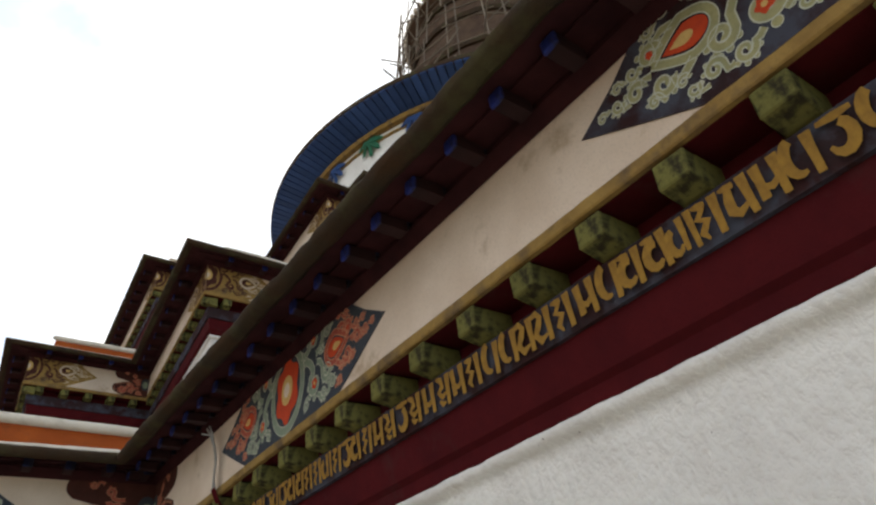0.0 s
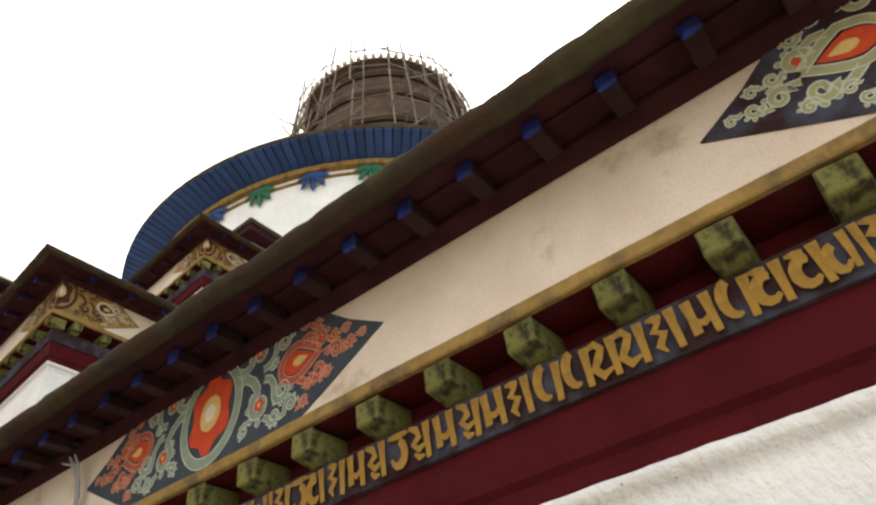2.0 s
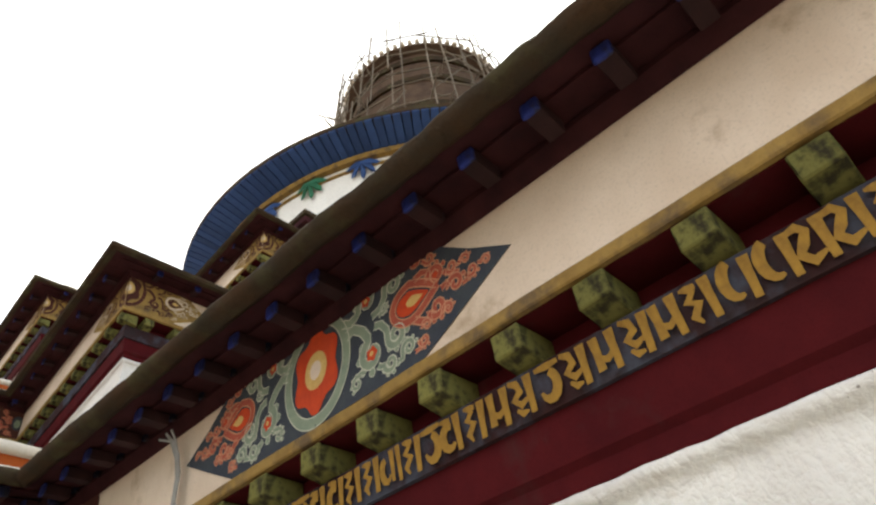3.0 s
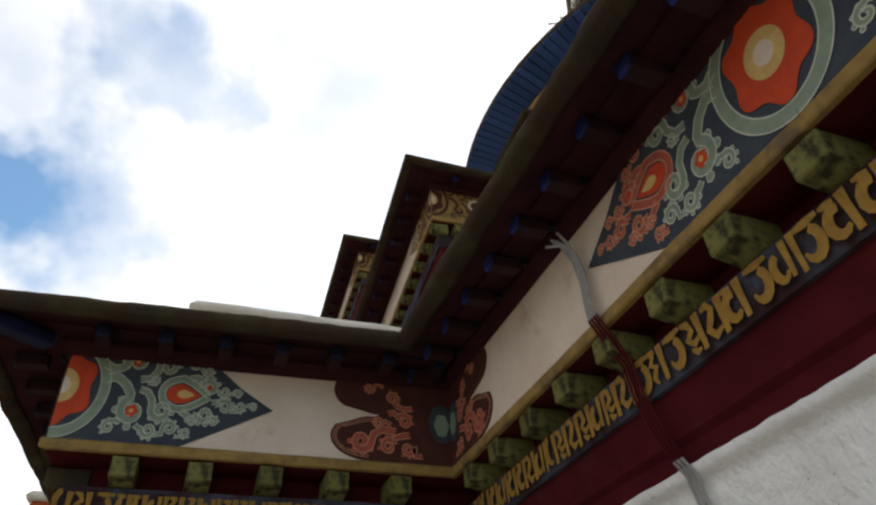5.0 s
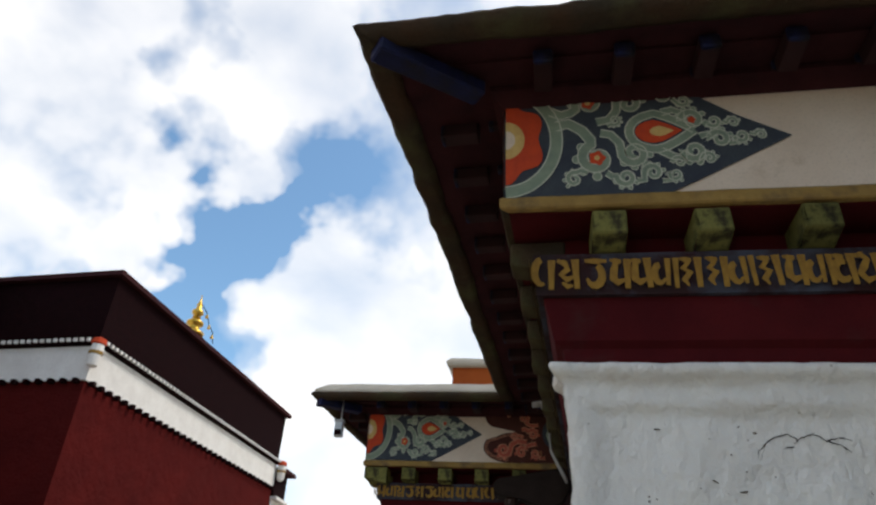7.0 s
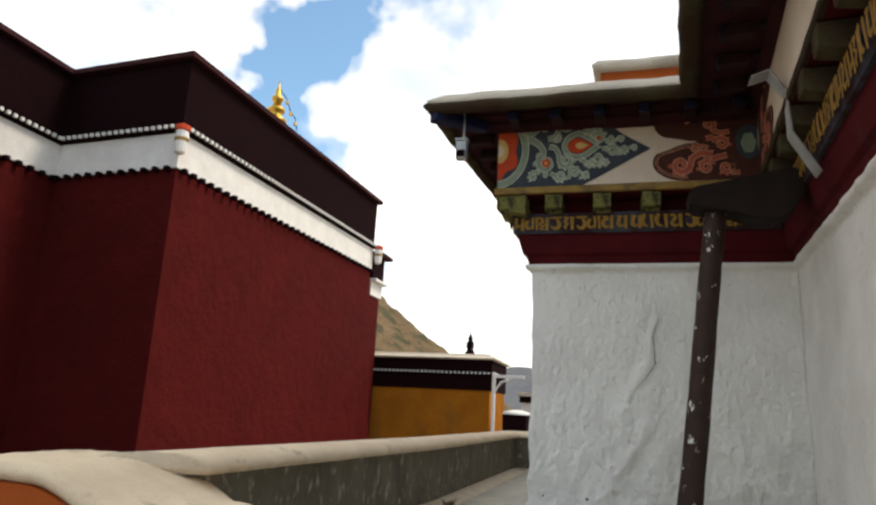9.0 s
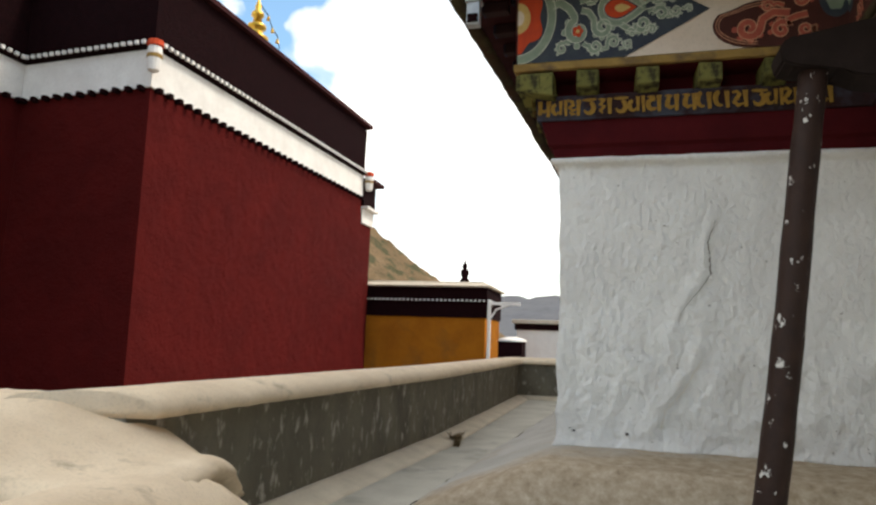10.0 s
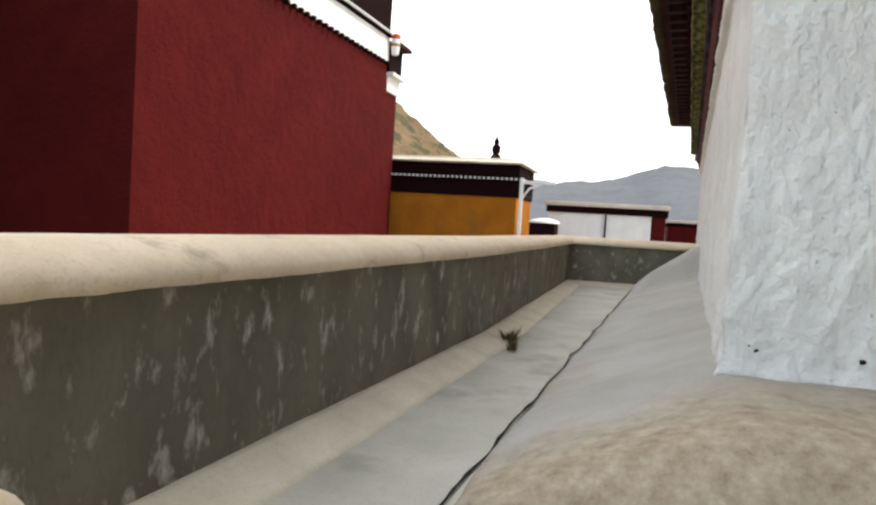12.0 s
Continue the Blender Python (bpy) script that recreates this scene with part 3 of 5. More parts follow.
def eaves(plan, count, dz, near, step=0.56):
    out = []

    def stub(w, h, d, bevel):
        a = bmesh.new()
        box(a, -w, w, 0.014, d, -h, 0, bevel=0.008 if near else 0)
        b = bmesh.new()
        box(b, -w - 0.006, w + 0.006, -0.012, 0.03, -h - 0.006, 0.004, bevel=bevel if near else 0)
        return mesh_of("rafter", a, M_RAFTER), mesh_of("rafter_tip", b, M_BLUE)

    outer_me, outer_tip = stub(0.066, 0.12, 0.30, 0.026)
    # same tip in a darker blue, for the near walls past the first
    darker_tip = outer_tip.copy()
    darker_tip.materials[0] = M_DARKBLUE
    inner_me, inner_tip = stub(0.035, 0.06, 0.2, 0.014)
    inner_tip.materials[0] = M_DARKBLUE
    for i in range(count):
        ln = plan.length(i)
        eave = empty("eave", "dark timber eave with blue-tipped rafters and a mossy edge", "eave", kind="structure")
        for name, prof in (("soffit", [(0.70, 5.515), (0.70, 5.56), (0.003, 5.72), (0.003, 5.655), (0.30, 5.615), (0.47, 5.575)]),
                           ("outer_plate", [(0.37, 5.565), (0.37, 5.592), (0.05, 5.642), (0.05, 5.617)]),
                           ("inner_plate", [(0.085, 5.535), (0.098, 5.55), (0.098, 5.60), (0.004, 5.61), (0.004, 5.43)])):
            bm = bmesh.new()
            plan.sweep(bm, i, [(o, z + dz) for o, z in prof], max(1, int(ln / 0.5)), rough_wall(0.008) if near else None)
            part(name, bm, M_SOFFIT, eave, "dark boarded soffit" if name == "soffit" else "")
        bm = bmesh.new()
        prof = [(0.61, 5.515), (0.68, 5.48), (0.775, 5.495), (0.815, 5.555), (0.79, 5.61), (0.66, 5.63)]
        plan.sweep(bm, i, [(o, z + dz) for o, z in prof], max(2, int(ln / 0.06)) if near else 2, rough_wall(0.03) if near else None)
        part("eave_board", bm, M_MOSS, eave, "weathered mossy eave board", smooth=near)
        bm = bmesh.new()
        prof = [(0.775, 5.60), (0.73, 5.65), (0.45, 5.78), (0.12, 5.89), (-0.4, 5.98), (-1.3, 6.0), (-1.3, 5.72), (0.60, 5.60)]
        if near and i == 3:
            prof = [(0.775, 5.60), (0.77, 5.67), (0.62, 5.82), (0.24, 5.96), (-0.4, 6.0), (-1.3, 6.0), (-1.3, 5.72), (0.60, 5.60)]
        plan.sweep(bm, i, [(o, z + dz) for o, z in prof], max(2, int(ln / 0.1)) if near else 2, rough_wall(0.035) if near else None)
        part("roof_clay", bm, M_CLAY, eave, "limewashed clay roof layer", smooth=near)
        n = max(2, round(ln / step))
        for k in range(n):
            along = ln * (k + 0.5) / n + (0.14 if near and i == 0 else 0.0)
            f = plan.frame_at(i, along, 0.47, 5.562 + dz)
            shared("rafter", outer_me, f, eave)
            shared("rafter_tip", darker_tip if near and i else outer_tip, f @ pose(0, 0, 0, 0, random.uniform(-4, 4), 0), eave)
            if near:
                f = plan.frame_at(i, along + 0.02, 0.14, 5.612 + dz)
                shared("rafter", inner_me, f, eave)
                shared("rafter_tip", inner_tip, f, eave)
        out.append(eave)
    return out


def hip_rafter(eave, plan, i):
    """The thick blue-painted rafter that runs out under an eave corner."""
    bm = bmesh.new()
    a, b = plan.at(i, 0.0, 0.15, 5.50), plan.at(i, 0.0, 0.70, 5.46)
    side = Vector((b.y - a.y, a.x - b.x, 0)).normalized() * 0.085
    for z0, z1 in ((-0.075, 0.06),):
        v = [bm.verts.new(p + Vector((0, 0, z))) for z in (z0, z1) for p in (a - side, a + side, b + side, b - side)]
        for f in ((0, 1, 2, 3), (4, 5, 6, 7), (0, 1, 5, 4), (1, 2, 6, 5), (2, 3, 7, 6), (3, 0, 4, 7)):
            bm.faces.new([v[k] for k in f])
    bmesh.ops.bevel(bm, geom=list(bm.edges), offset=0.015, segments=1, affect="EDGES")
    part("hip_rafter", bm, M_DARKBLUE, eave, "dark blue painted corner rafter")


near_walls = storey(WALLS, NAMES, 0.0, 1.6, True)
near_eaves = eaves(WALLS, 6, 0.0, True)
hip_rafter(near_eaves[2], WALLS, 2)
hip_rafter(near_eaves[4], WALLS, 4)


def beam_ends(plan, walls, dz, starts, steps):
    bm = bmesh.new()
    # the face leans a little, and the under side rises towards the wall
    pts = [(-0.115, 0.0, 0), (0.115, 0.0, 0), (0.115, 0.0, -0.185), (-0.115, 0.0, -0.185),
           (-0.115, 0.40, 0), (0.115, 0.40, 0), (0.115, 0.40, -0.265), (-0.115, 0.40, -0.265)]
    v = [bm.verts.new(p) for p in pts]
    for f in ((0, 1, 2, 3), (4, 5, 6, 7), (0, 1, 5, 4), (3, 2, 6, 7), (0, 3, 7, 4), (1, 2, 6, 5)):
        bm.faces.new([v[k] for k in f])
    bmesh.ops.bevel(bm, geom=list(bm.edges), offset=0.012, segments=1, affect="EDGES")
    me = mesh_of("beam_end", bm, [M_BLOCK, M_MOSS])
    # darker copy of the beam end, for the second west wall only
    dark_end = me.copy()
    dark_end.materials[0] = M_MOSS
    for i, w in enumerate(walls):
        ln, a = plan.length(i), starts[i]
        while a < ln - 0.05:
            m = plan.frame_at(i, a, 0.015 + random.uniform(-0.012, 0.012), 4.477 + dz) @ pose(0, 0, 0, random.uniform(-2, 2), random.uniform(-2, 2), random.uniform(-2.5, 2.5))
            shared("beam_end", dark_end if dz == 0.0 and i == 2 else me, m, w)
            a += steps[i]


beam_ends(WALLS, near_walls, 0.0, [0.393, 0.603, 0.50, 0.05, 0.12, 0.3], [0.673, 0.673, 0.673, 0.61, 0.64, 0.67])


# ---- the terrace ----
def terrace():
    bm = bmesh.new()
    n, m = 60, 110
    rows = []
    for a in range(m + 1):
        y = -14 + 46 * a / m
        row = []
        for b in range(n + 1):
            west = -0.8 if y < 4.3 else (-0.9 - 2.9 * (y - 4.3) / 8.7 - 0.2 if y < 12.4 else -4.9)
            x = west + (5.6 - west) * b / n
            row.append(bm.verts.new((x, y, 0.012 * noise.fractal(Vector((x, y, 0)) * 0.9, 1.0, 2.0, 3))))
        rows.append(row)
    for r, s in zip(rows, rows[1:]):
        for k in range(n):
            bm.faces.new((r[k], r[k + 1], s[k + 1], s[k]))
    tagged(part("terrace_floor", bm, M_FLOOR, smooth=True), "grey worn cement terrace floor with a shallow channel", "floor", kind="structure")


terrace()


def apron_edge(y):
    return -3.60 + 0.052 * (y - 15.6)


def apron_height(x, y):
    """Cement fill that rises towards the foot of the walls, with a worn drop along its outer edge."""
    wall_x = -2.3 + 0.065 * max(0.0, y - 16.75)
    edge = apron_edge(y)
    t = min(1.0, max(0.0, (x - edge) / (wall_x - edge)))
    lip = min(1.0, max(0.0, (x - edge) / 0.08))
    h = 0.05 * lip + 0.50 * t ** 0.85
    hump = min(1.0, max(0.0, (y - 26.9) / 0.3))
    h += 0.60 * t ** 0.8 * hump * hump * (3 - 2 * hump)
    front = min(1.0, max(0.0, (y - 15.2) / 0.42))
    return h * (1 - (1 - front) ** 2) - 0.03 * (front < 0.01)


def apron():
    bm = bmesh.new()
    xs = [0.06 * k for k in range(80)]
    ys = [14.9 + 0.06 * k for k in range(45)] + [17.6 + 0.10 * k for k in range(120)]
    g = []
    for y in ys:
        row = []
        for k, dx in enumerate(xs):
            x = apron_edge(y) + dx
            wob = Vector((x, y, 1))
            drop = -0.02 if k == 0 else 0.0
            row.append(bm.verts.new((x + 0.035 * noise.noise(wob * 2.5), y + 0.03 * noise.noise(wob * 1.7),
                                     apron_height(x, y) + drop + 0.016 * noise.fractal(wob * 2.2, 1.0, 2.0, 3))))
        g.append(row)
    for a, b in zip(g, g[1:]):
        for k in range(len(xs) - 1):
            bm.faces.new((a[k], a[k + 1], b[k + 1], b[k]))
    ob = part("wall_apron", bm, M_APRON, smooth=True)
    tagged(ob, "sloping grey-brown cement apron at the foot of the walls", "apron", kind="structure")
    s = ob.modifiers.new("thickness", "SOLIDIFY")
    s.thickness, s.offset = 0.3, -1.0


apron()


def floor_joint():
    bm = bmesh.new()
    rows = []
    for k in range(260):
        y = 15.2 + 0.055 * k
        w = 0.005 + 0.034 * max(0.0, noise.noise(Vector((0, y * 2.2, 5)))) + 0.014 * abs(noise.noise(Vector((0, y * 9, 2))))
        x = apron_edge(y) - 0.012 + 0.03 * noise.noise(Vector((1, y * 1.5, 9)))
        rows.append((bm.verts.new((x - w, y, 0.017)), bm.verts.new((x + 0.008, y, 0.017))))
    for a, b in zip(rows, rows[1:]):
        bm.faces.new((a[0], a[1], b[1], b[0]))
    rows = []
    for k in range(70):
        x = -3.63 + 0.05 * k
        y = 15.17 + 0.05 * noise.noise(Vector((x * 1.8, 3, 1)))
        w = 0.03 + 0.05 * max(0.0, noise.noise(Vector((x * 2.5, 0, 5)))) + 0.02 * abs(noise.noise(Vector((x * 9, 0, 2))))
        rows.append((bm.verts.new((x, y - w, 0.018)), bm.verts.new((x, y + 0.06, 0.018))))
    for a, b in zip(rows, rows[1:]):
        bm.faces.new((a[0], a[1], b[1], b[0]))
    tagged(part("floor_joint", bm, M_SOIL), "dark broken joint between floor and apron", "joint", kind="structure")


floor_joint()

PARAPET = Plan([(-0.6, -14.0), (-0.9, 4.3), (-3.80, 13.0), (-4.80, 13.25), (-4.44, 20.0), (-4.44, 29.3), (-1.4, 29.75)])


def sag(bm, i):
    """The near stretch is lower; the short cross stretch slopes down to it."""
    for v in bm.verts:
        if i < 3 and v.co.z > 0.5:
            t = 1.0 if i < 2 else min(1.0, max(0.0, (v.co.x + 4.9) / 1.1))
            v.co.z -= 0.19 * t
            if i == 1:
                e = min(1.0, max(0.0, (v.co.y - 11.2) / 1.8))
                v.co.z -= 0.17 * e * e * (3 - 2 * e)


def ragged_cap(q, o, z):
    """Hand-laid lime: uneven all over, with a broken lower lip on the terrace side."""
    d = 0.026 * (noise.fractal(q * 1.1, 1.0, 2.0, 3) + 0.5 * noise.fractal(q * 5.0, 1.0, 2.0, 3))
    if o < 0.0:
        d -= 0.034 * abs(noise.noise(Vector((q.x * 6, q.y * 6, 4)))) + 0.022 * noise.noise(Vector((q.x * 17, q.y * 17, 2)))
    return d


def parapet():
    wall = empty("parapet", "cement terrace parapet with a rounded tan limewashed cap", "parapet", kind="structure")
    # the inner side of the plan is its right, so offsets run negative towards the terrace
    for i in (0, 1, 3, 4, 5):
        ln = PARAPET.length(i)
        bm = bmesh.new()
        top = 0.84 if i < 3 else 1.05
        PARAPET.sweep(bm, i, [(0.0, -0.1), (0.0, top), (0.46, 1.05), (0.46, -0.1)], max(2, int(ln / 0.2)), rough_wall(0.008))
        sag(bm, i)
        part("inner_face", bm, M_GREY, wall, "dark grey streaked cement")
        bm = bmesh.new()
        PARAPET.sweep(bm, i, [(0.46 + 0.004, -3.9), (0.46 + 0.004, 1.03), (0.46 + 0.07, 1.03), (0.46 + 0.07, -3.9)], 4)
        sag(bm, i)
        part("outer_face", bm, M_ORANGE, wall, "orange-red plaster outer face")
        bm = bmesh.new()
        prof = [(-0.11, 1.00), (-0.125, 1.06), (-0.05, 1.13), (0.08, 1.175), (0.26, 1.19), (0.46, 1.17), (0.60, 1.10), (0.62, 1.02), (0.2, 1.02)]
        if i < 3:
            prof = [(-0.09, 0.79), (-0.11, 0.86), (-0.05, 0.97), (0.08, 1.09), (0.24, 1.17), (0.44, 1.18), (0.60, 1.12), (0.63, 1.02), (0.3, 1.02), (0.0, 0.83)]
        PARAPET.sweep(bm, i, prof, max(2, int(ln / 0.06)), ragged_cap)
        sag(bm, i)
        part("cap", bm, M_CAP, wall, "rounded tan limewashed cap", smooth=True)
        bm = bmesh.new()
        PARAPET.sweep(bm, i, [(0.02, -0.05), (-0.33, -0.05), (-0.33, 0.012), (-0.27, 0.035), (-0.04, 0.10), (0.02, 0.12)], max(2, int(ln / 0.15)), rough_wall(0.012))
        part("fillet", bm, M_CURB, wall, "pale cement fillet", smooth=True)


parapet()


def lobe_height(x, y):
    u = min(1.0, max(0.0, (x + 5.3) / 1.0))
    n = max(0.0, y - 13.0)
    return 1.13 - 0.28 * u * u * (3 - 2 * u) - 0.36 * min(1.25, u * 1.05) * min(1.15, n) ** 2


def parapet_lobe():
    """The broad sloping cap where the parapet steps out: it droops over the terrace and ends in a broken lip."""
    wall = empty("parapet_corner", "sloping tan limewashed cap drooping over the parapet corner", "parapet", kind="structure")

    def corner(u, v, inset):
        e = -3.72 - 0.60 * v ** 1.3 + (0.05 * noise.noise(Vector((0, v * 14, 3))) if not inset else 0)
        x = -6.0 + u * (e - inset + 6.0)
        north = 13.55 + 0.45 * min(1.0, max(0.0, (x + 5.2) / 0.9)) - inset
        return x, 12.0 + inset + v * (north - 12.0 - inset)

    bm = bmesh.new()
    nu, nv = 46, 44
    g = []
    for a in range(nu + 1):
        row = []
        for b in range(nv + 1):
            u, v = a / nu, b / nv
            x, y = corner(u, v, 0.0)
            rim = min((1 - u) * 2.2, v * 2.1, (1 - v) * 2.1)
            z = lobe_height(x, y) - 0.075 * max(0.0, 1 - rim / 0.13) ** 2
            q = Vector((x, y, z))
            z += 0.018 * noise.fractal(q * 2.6, 1.0, 2.0, 4)
            if u > 0.9:
                z += 0.03 * (u - 0.9) * 10 * noise.noise(q * 11)
            row.append(bm.verts.new((x, y, z)))
        g.append(row)
    for p, q in zip(g, g[1:]):
        for k in range(nv):
            bm.faces.new((p[k], p[k + 1], q[k + 1], q[k]))
    cap = part("cap", bm, M_CAP, wall, "rounded tan limewashed cap", smooth=True)
    s = cap.modifiers.new("thickness", "SOLIDIFY")
    s.thickness, s.offset = 0.13, -1.0
    bm = bmesh.new()
    g = []
    for a in range(9):
        row = []
        for b in range(9):
            x, y = corner(a / 8, b / 8, 0.10)
            row.append((bm.verts.new((x, y, lobe_height(x, y) - 0.11)), bm.verts.new((x, y, -0.1))))
        g.append(row)
    for p, q in zip(g, g[1:]):
        for k in range(8):
            bm.faces.new((p[k][0], p[k + 1][0], q[k + 1][0], q[k][0]))
    for run in (g[0], g[-1], [r[0] for r in g], [r[-1] for r in g]):
        for p, q in zip(run, run[1:]):
            bm.faces.new((p[0], q[0], q[1], p[1]))
    part("inner_face", bm, M_GREY, wall, "dark grey streaked cement")
    bm = bmesh.new()
    rows = []
    for k in range(24):
        x = -5.95 + 0.092 * k
        z = lobe_height(x, 12.0) - 0.14
        rows.append([bm.verts.new(p) for p in ((x, 12.03, -3.9), (x, 12.03, z), (x, 12.095, z), (x, 12.095, -3.9))])
    for p, q in zip(rows, rows[1:]):
        for k in range(4):
            bm.faces.new((p[k], p[(k + 1) % 4], q[(k + 1) % 4], q[k]))
    bm.faces.new(rows[0]), bm.faces.new(rows[-1])
    part("outer_face", bm, M_ORANGE, wall, "orange-red plaster outer face")


parapet_lobe()


def upper_parapet(plan, dz, count):
    for i in range(count):
        p = empty("roof_parapet", "orange-red roof parapet between white bands on the clay roof", "parapet", "roof parapets", "structure")
        bm = bmesh.new()
        plan.sweep(bm, i, [(-0.55, 5.83 + dz), (-0.57, 6.0 + dz), (-0.9, 6.0 + dz), (-0.9, 5.83 + dz)], max(2, int(plan.length(i) / 0.25)), rough_wall(0.02))
        part("white_base", bm, M_CLAY, p)
        bm = bmesh.new()
        plan.sweep(bm, i, [(-0.60, 6.0 + dz), (-0.60, 6.5 + dz), (-0.9, 6.5 + dz), (-0.9, 6.0 + dz)], max(2, int(plan.length(i) / 0.25)), rough_wall(0.02))
        part("orange_face", bm, M_ORANGE, p)
        bm = bmesh.new()
        plan.sweep(bm, i, [(-0.52, 6.5 + dz), (-0.50, 6.58 + dz), (-0.58, 6.68 + dz), (-0.75, 6.71 + dz), (-0.95, 6.6 + dz), (-0.95, 6.5 + dz)], max(2, int(plan.length(i) / 0.25)), rough_wall(0.03))
        part("white_cap", bm, M_CLAY, p, smooth=True)


upper_parapet(Plan([(4, -14), (4, 9), (0.4, 9), (0.9, 16.39), (-2.05, 16.39), (-0.7, 38.5)]), 0.0, 5)

# ---- the upper storeys ----
TIER2 = Plan([(9.6, -10), (9.6, 13.16), (5.6, 13.16), (6.25, 20.95), (2.4, 20.95), (3.2, 33)])
TIER3 = Plan([(14.8, -6), (14.8, 15.8), (10.75, 15.8), (11.3, 23.93), (6.5, 23.93), (7.2, 36)])
TIER_WALLS = []
for plan, dz in ((TIER2, 7.54), (TIER3, 13.98)):
    walls = storey(plan, ["upper_wall_west", "upper_wall_south", "upper_wall_west", "upper_wall_south", "upper_wall_west"], dz, 1.5, False)
    eaves(plan, 5, dz, False, 0.9)
    beam_ends(plan, walls, dz, [0.3, 0.4, 0.2, 0.4, 0.2], [0.735] * 5)
    upper_parapet(plan, dz, 4)
    TIER_WALLS.append((plan, walls, dz))


# ---- drum, ring eave and spire ----
CX, CY, RISE, GROW = 25.44, 19.88, 0.9, 1.093


def drum():
    d = empty("stupa_drum", "white round drum with a wide blue ring eave", "stupa", at=(CX, CY, RISE))
    d.scale = (GROW, GROW, GROW)
    part("drum_wall", lathe(bmesh.new(), [(11.3, 17.0), (11.5, 19.0), (11.6, 21.4)], 96), M_DRUM, d, smooth=False)
    part("ring_top", lathe(bmesh.new(), [(13.0, 21.98), (13.1, 22.0), (13.1, 22.2), (12.6, 22.5), (7.0, 23.4)], 96), M_MOSS, d)
    part("gold_moulding", lathe(bmesh.new(), [(11.4, 21.35), (11.85, 21.35), (11.9, 21.55), (11.4, 21.6)], 96), M_GOLD, d, "worn gold moulding")
    bm = bmesh.new()
    k0 = 220
    box(bm, 11.7, 13.06, -0.155, 0.155, 0, 0.12)
    for v in bm.verts:
        v.co.z += (v.co.x - 11.7) * 0.28
    me = mesh_of("ring_board", bm, M_DOMEBLUE)
    for k in range(k0):
        a = 2 * math.pi * k / k0
        if math.cos(a - math.radians(205)) > -0.1:
            shared("ring_board", me, pose(0, 0, 21.55 - 0.0, 0, 0, math.degrees(a)), d)
    bm = bmesh.new()
    lathe(bm, [(11.6, 21.72), (13.0, 22.1), (13.0, 22.14), (11.6, 21.8)], 96)
    part("ring_backing", bm, M_DOMEBLUE, d)
    part("lower_moulding", lathe(bmesh.new(), [(11.55, 21.0), (11.68, 21.02), (11.68, 21.1), (11.55, 21.12)], 96), M_GOLD, d)
    # painted lotus brackets under the ring, blue and green in turn
    for mat in (M_DOMEBLUE, M_GREEN):
        bm = bmesh.new()
        heart = bm.verts.new((0.30, 0, -0.25))
        rim = []
        for k in range(21):
            a = radians(-178 + 176 * k / 20)
            r = 1.0 if k % 4 == 2 else (0.80 if k % 2 == 1 else 0.42)
            r *= 0.78 + 0.22 * abs(math.sin(a))
            rim.append(bm.verts.new((0.05 + 0.10 * (k % 4 == 0), 0.92 * r * math.cos(a), 0.12 + r * math.sin(a))))
        for a, b in zip(rim, rim[1:]):
            bm.faces.new((heart, a, b))
        bm.faces.new((heart, rim[-1], rim[0]))
        me = mesh_of("lotus_bracket", bm, mat)
        for k in range(9):
            a = math.degrees(math.atan2(-3.44, -11.63)) + 11.3 * (2 * k - 8) + (0 if mat is M_GREEN else 11.3)
            shared("lotus_bracket", me, pose(11.62 * math.cos(radians(a)), 11.62 * math.sin(radians(a)), 21.2, 0, 0, a), d)


drum()


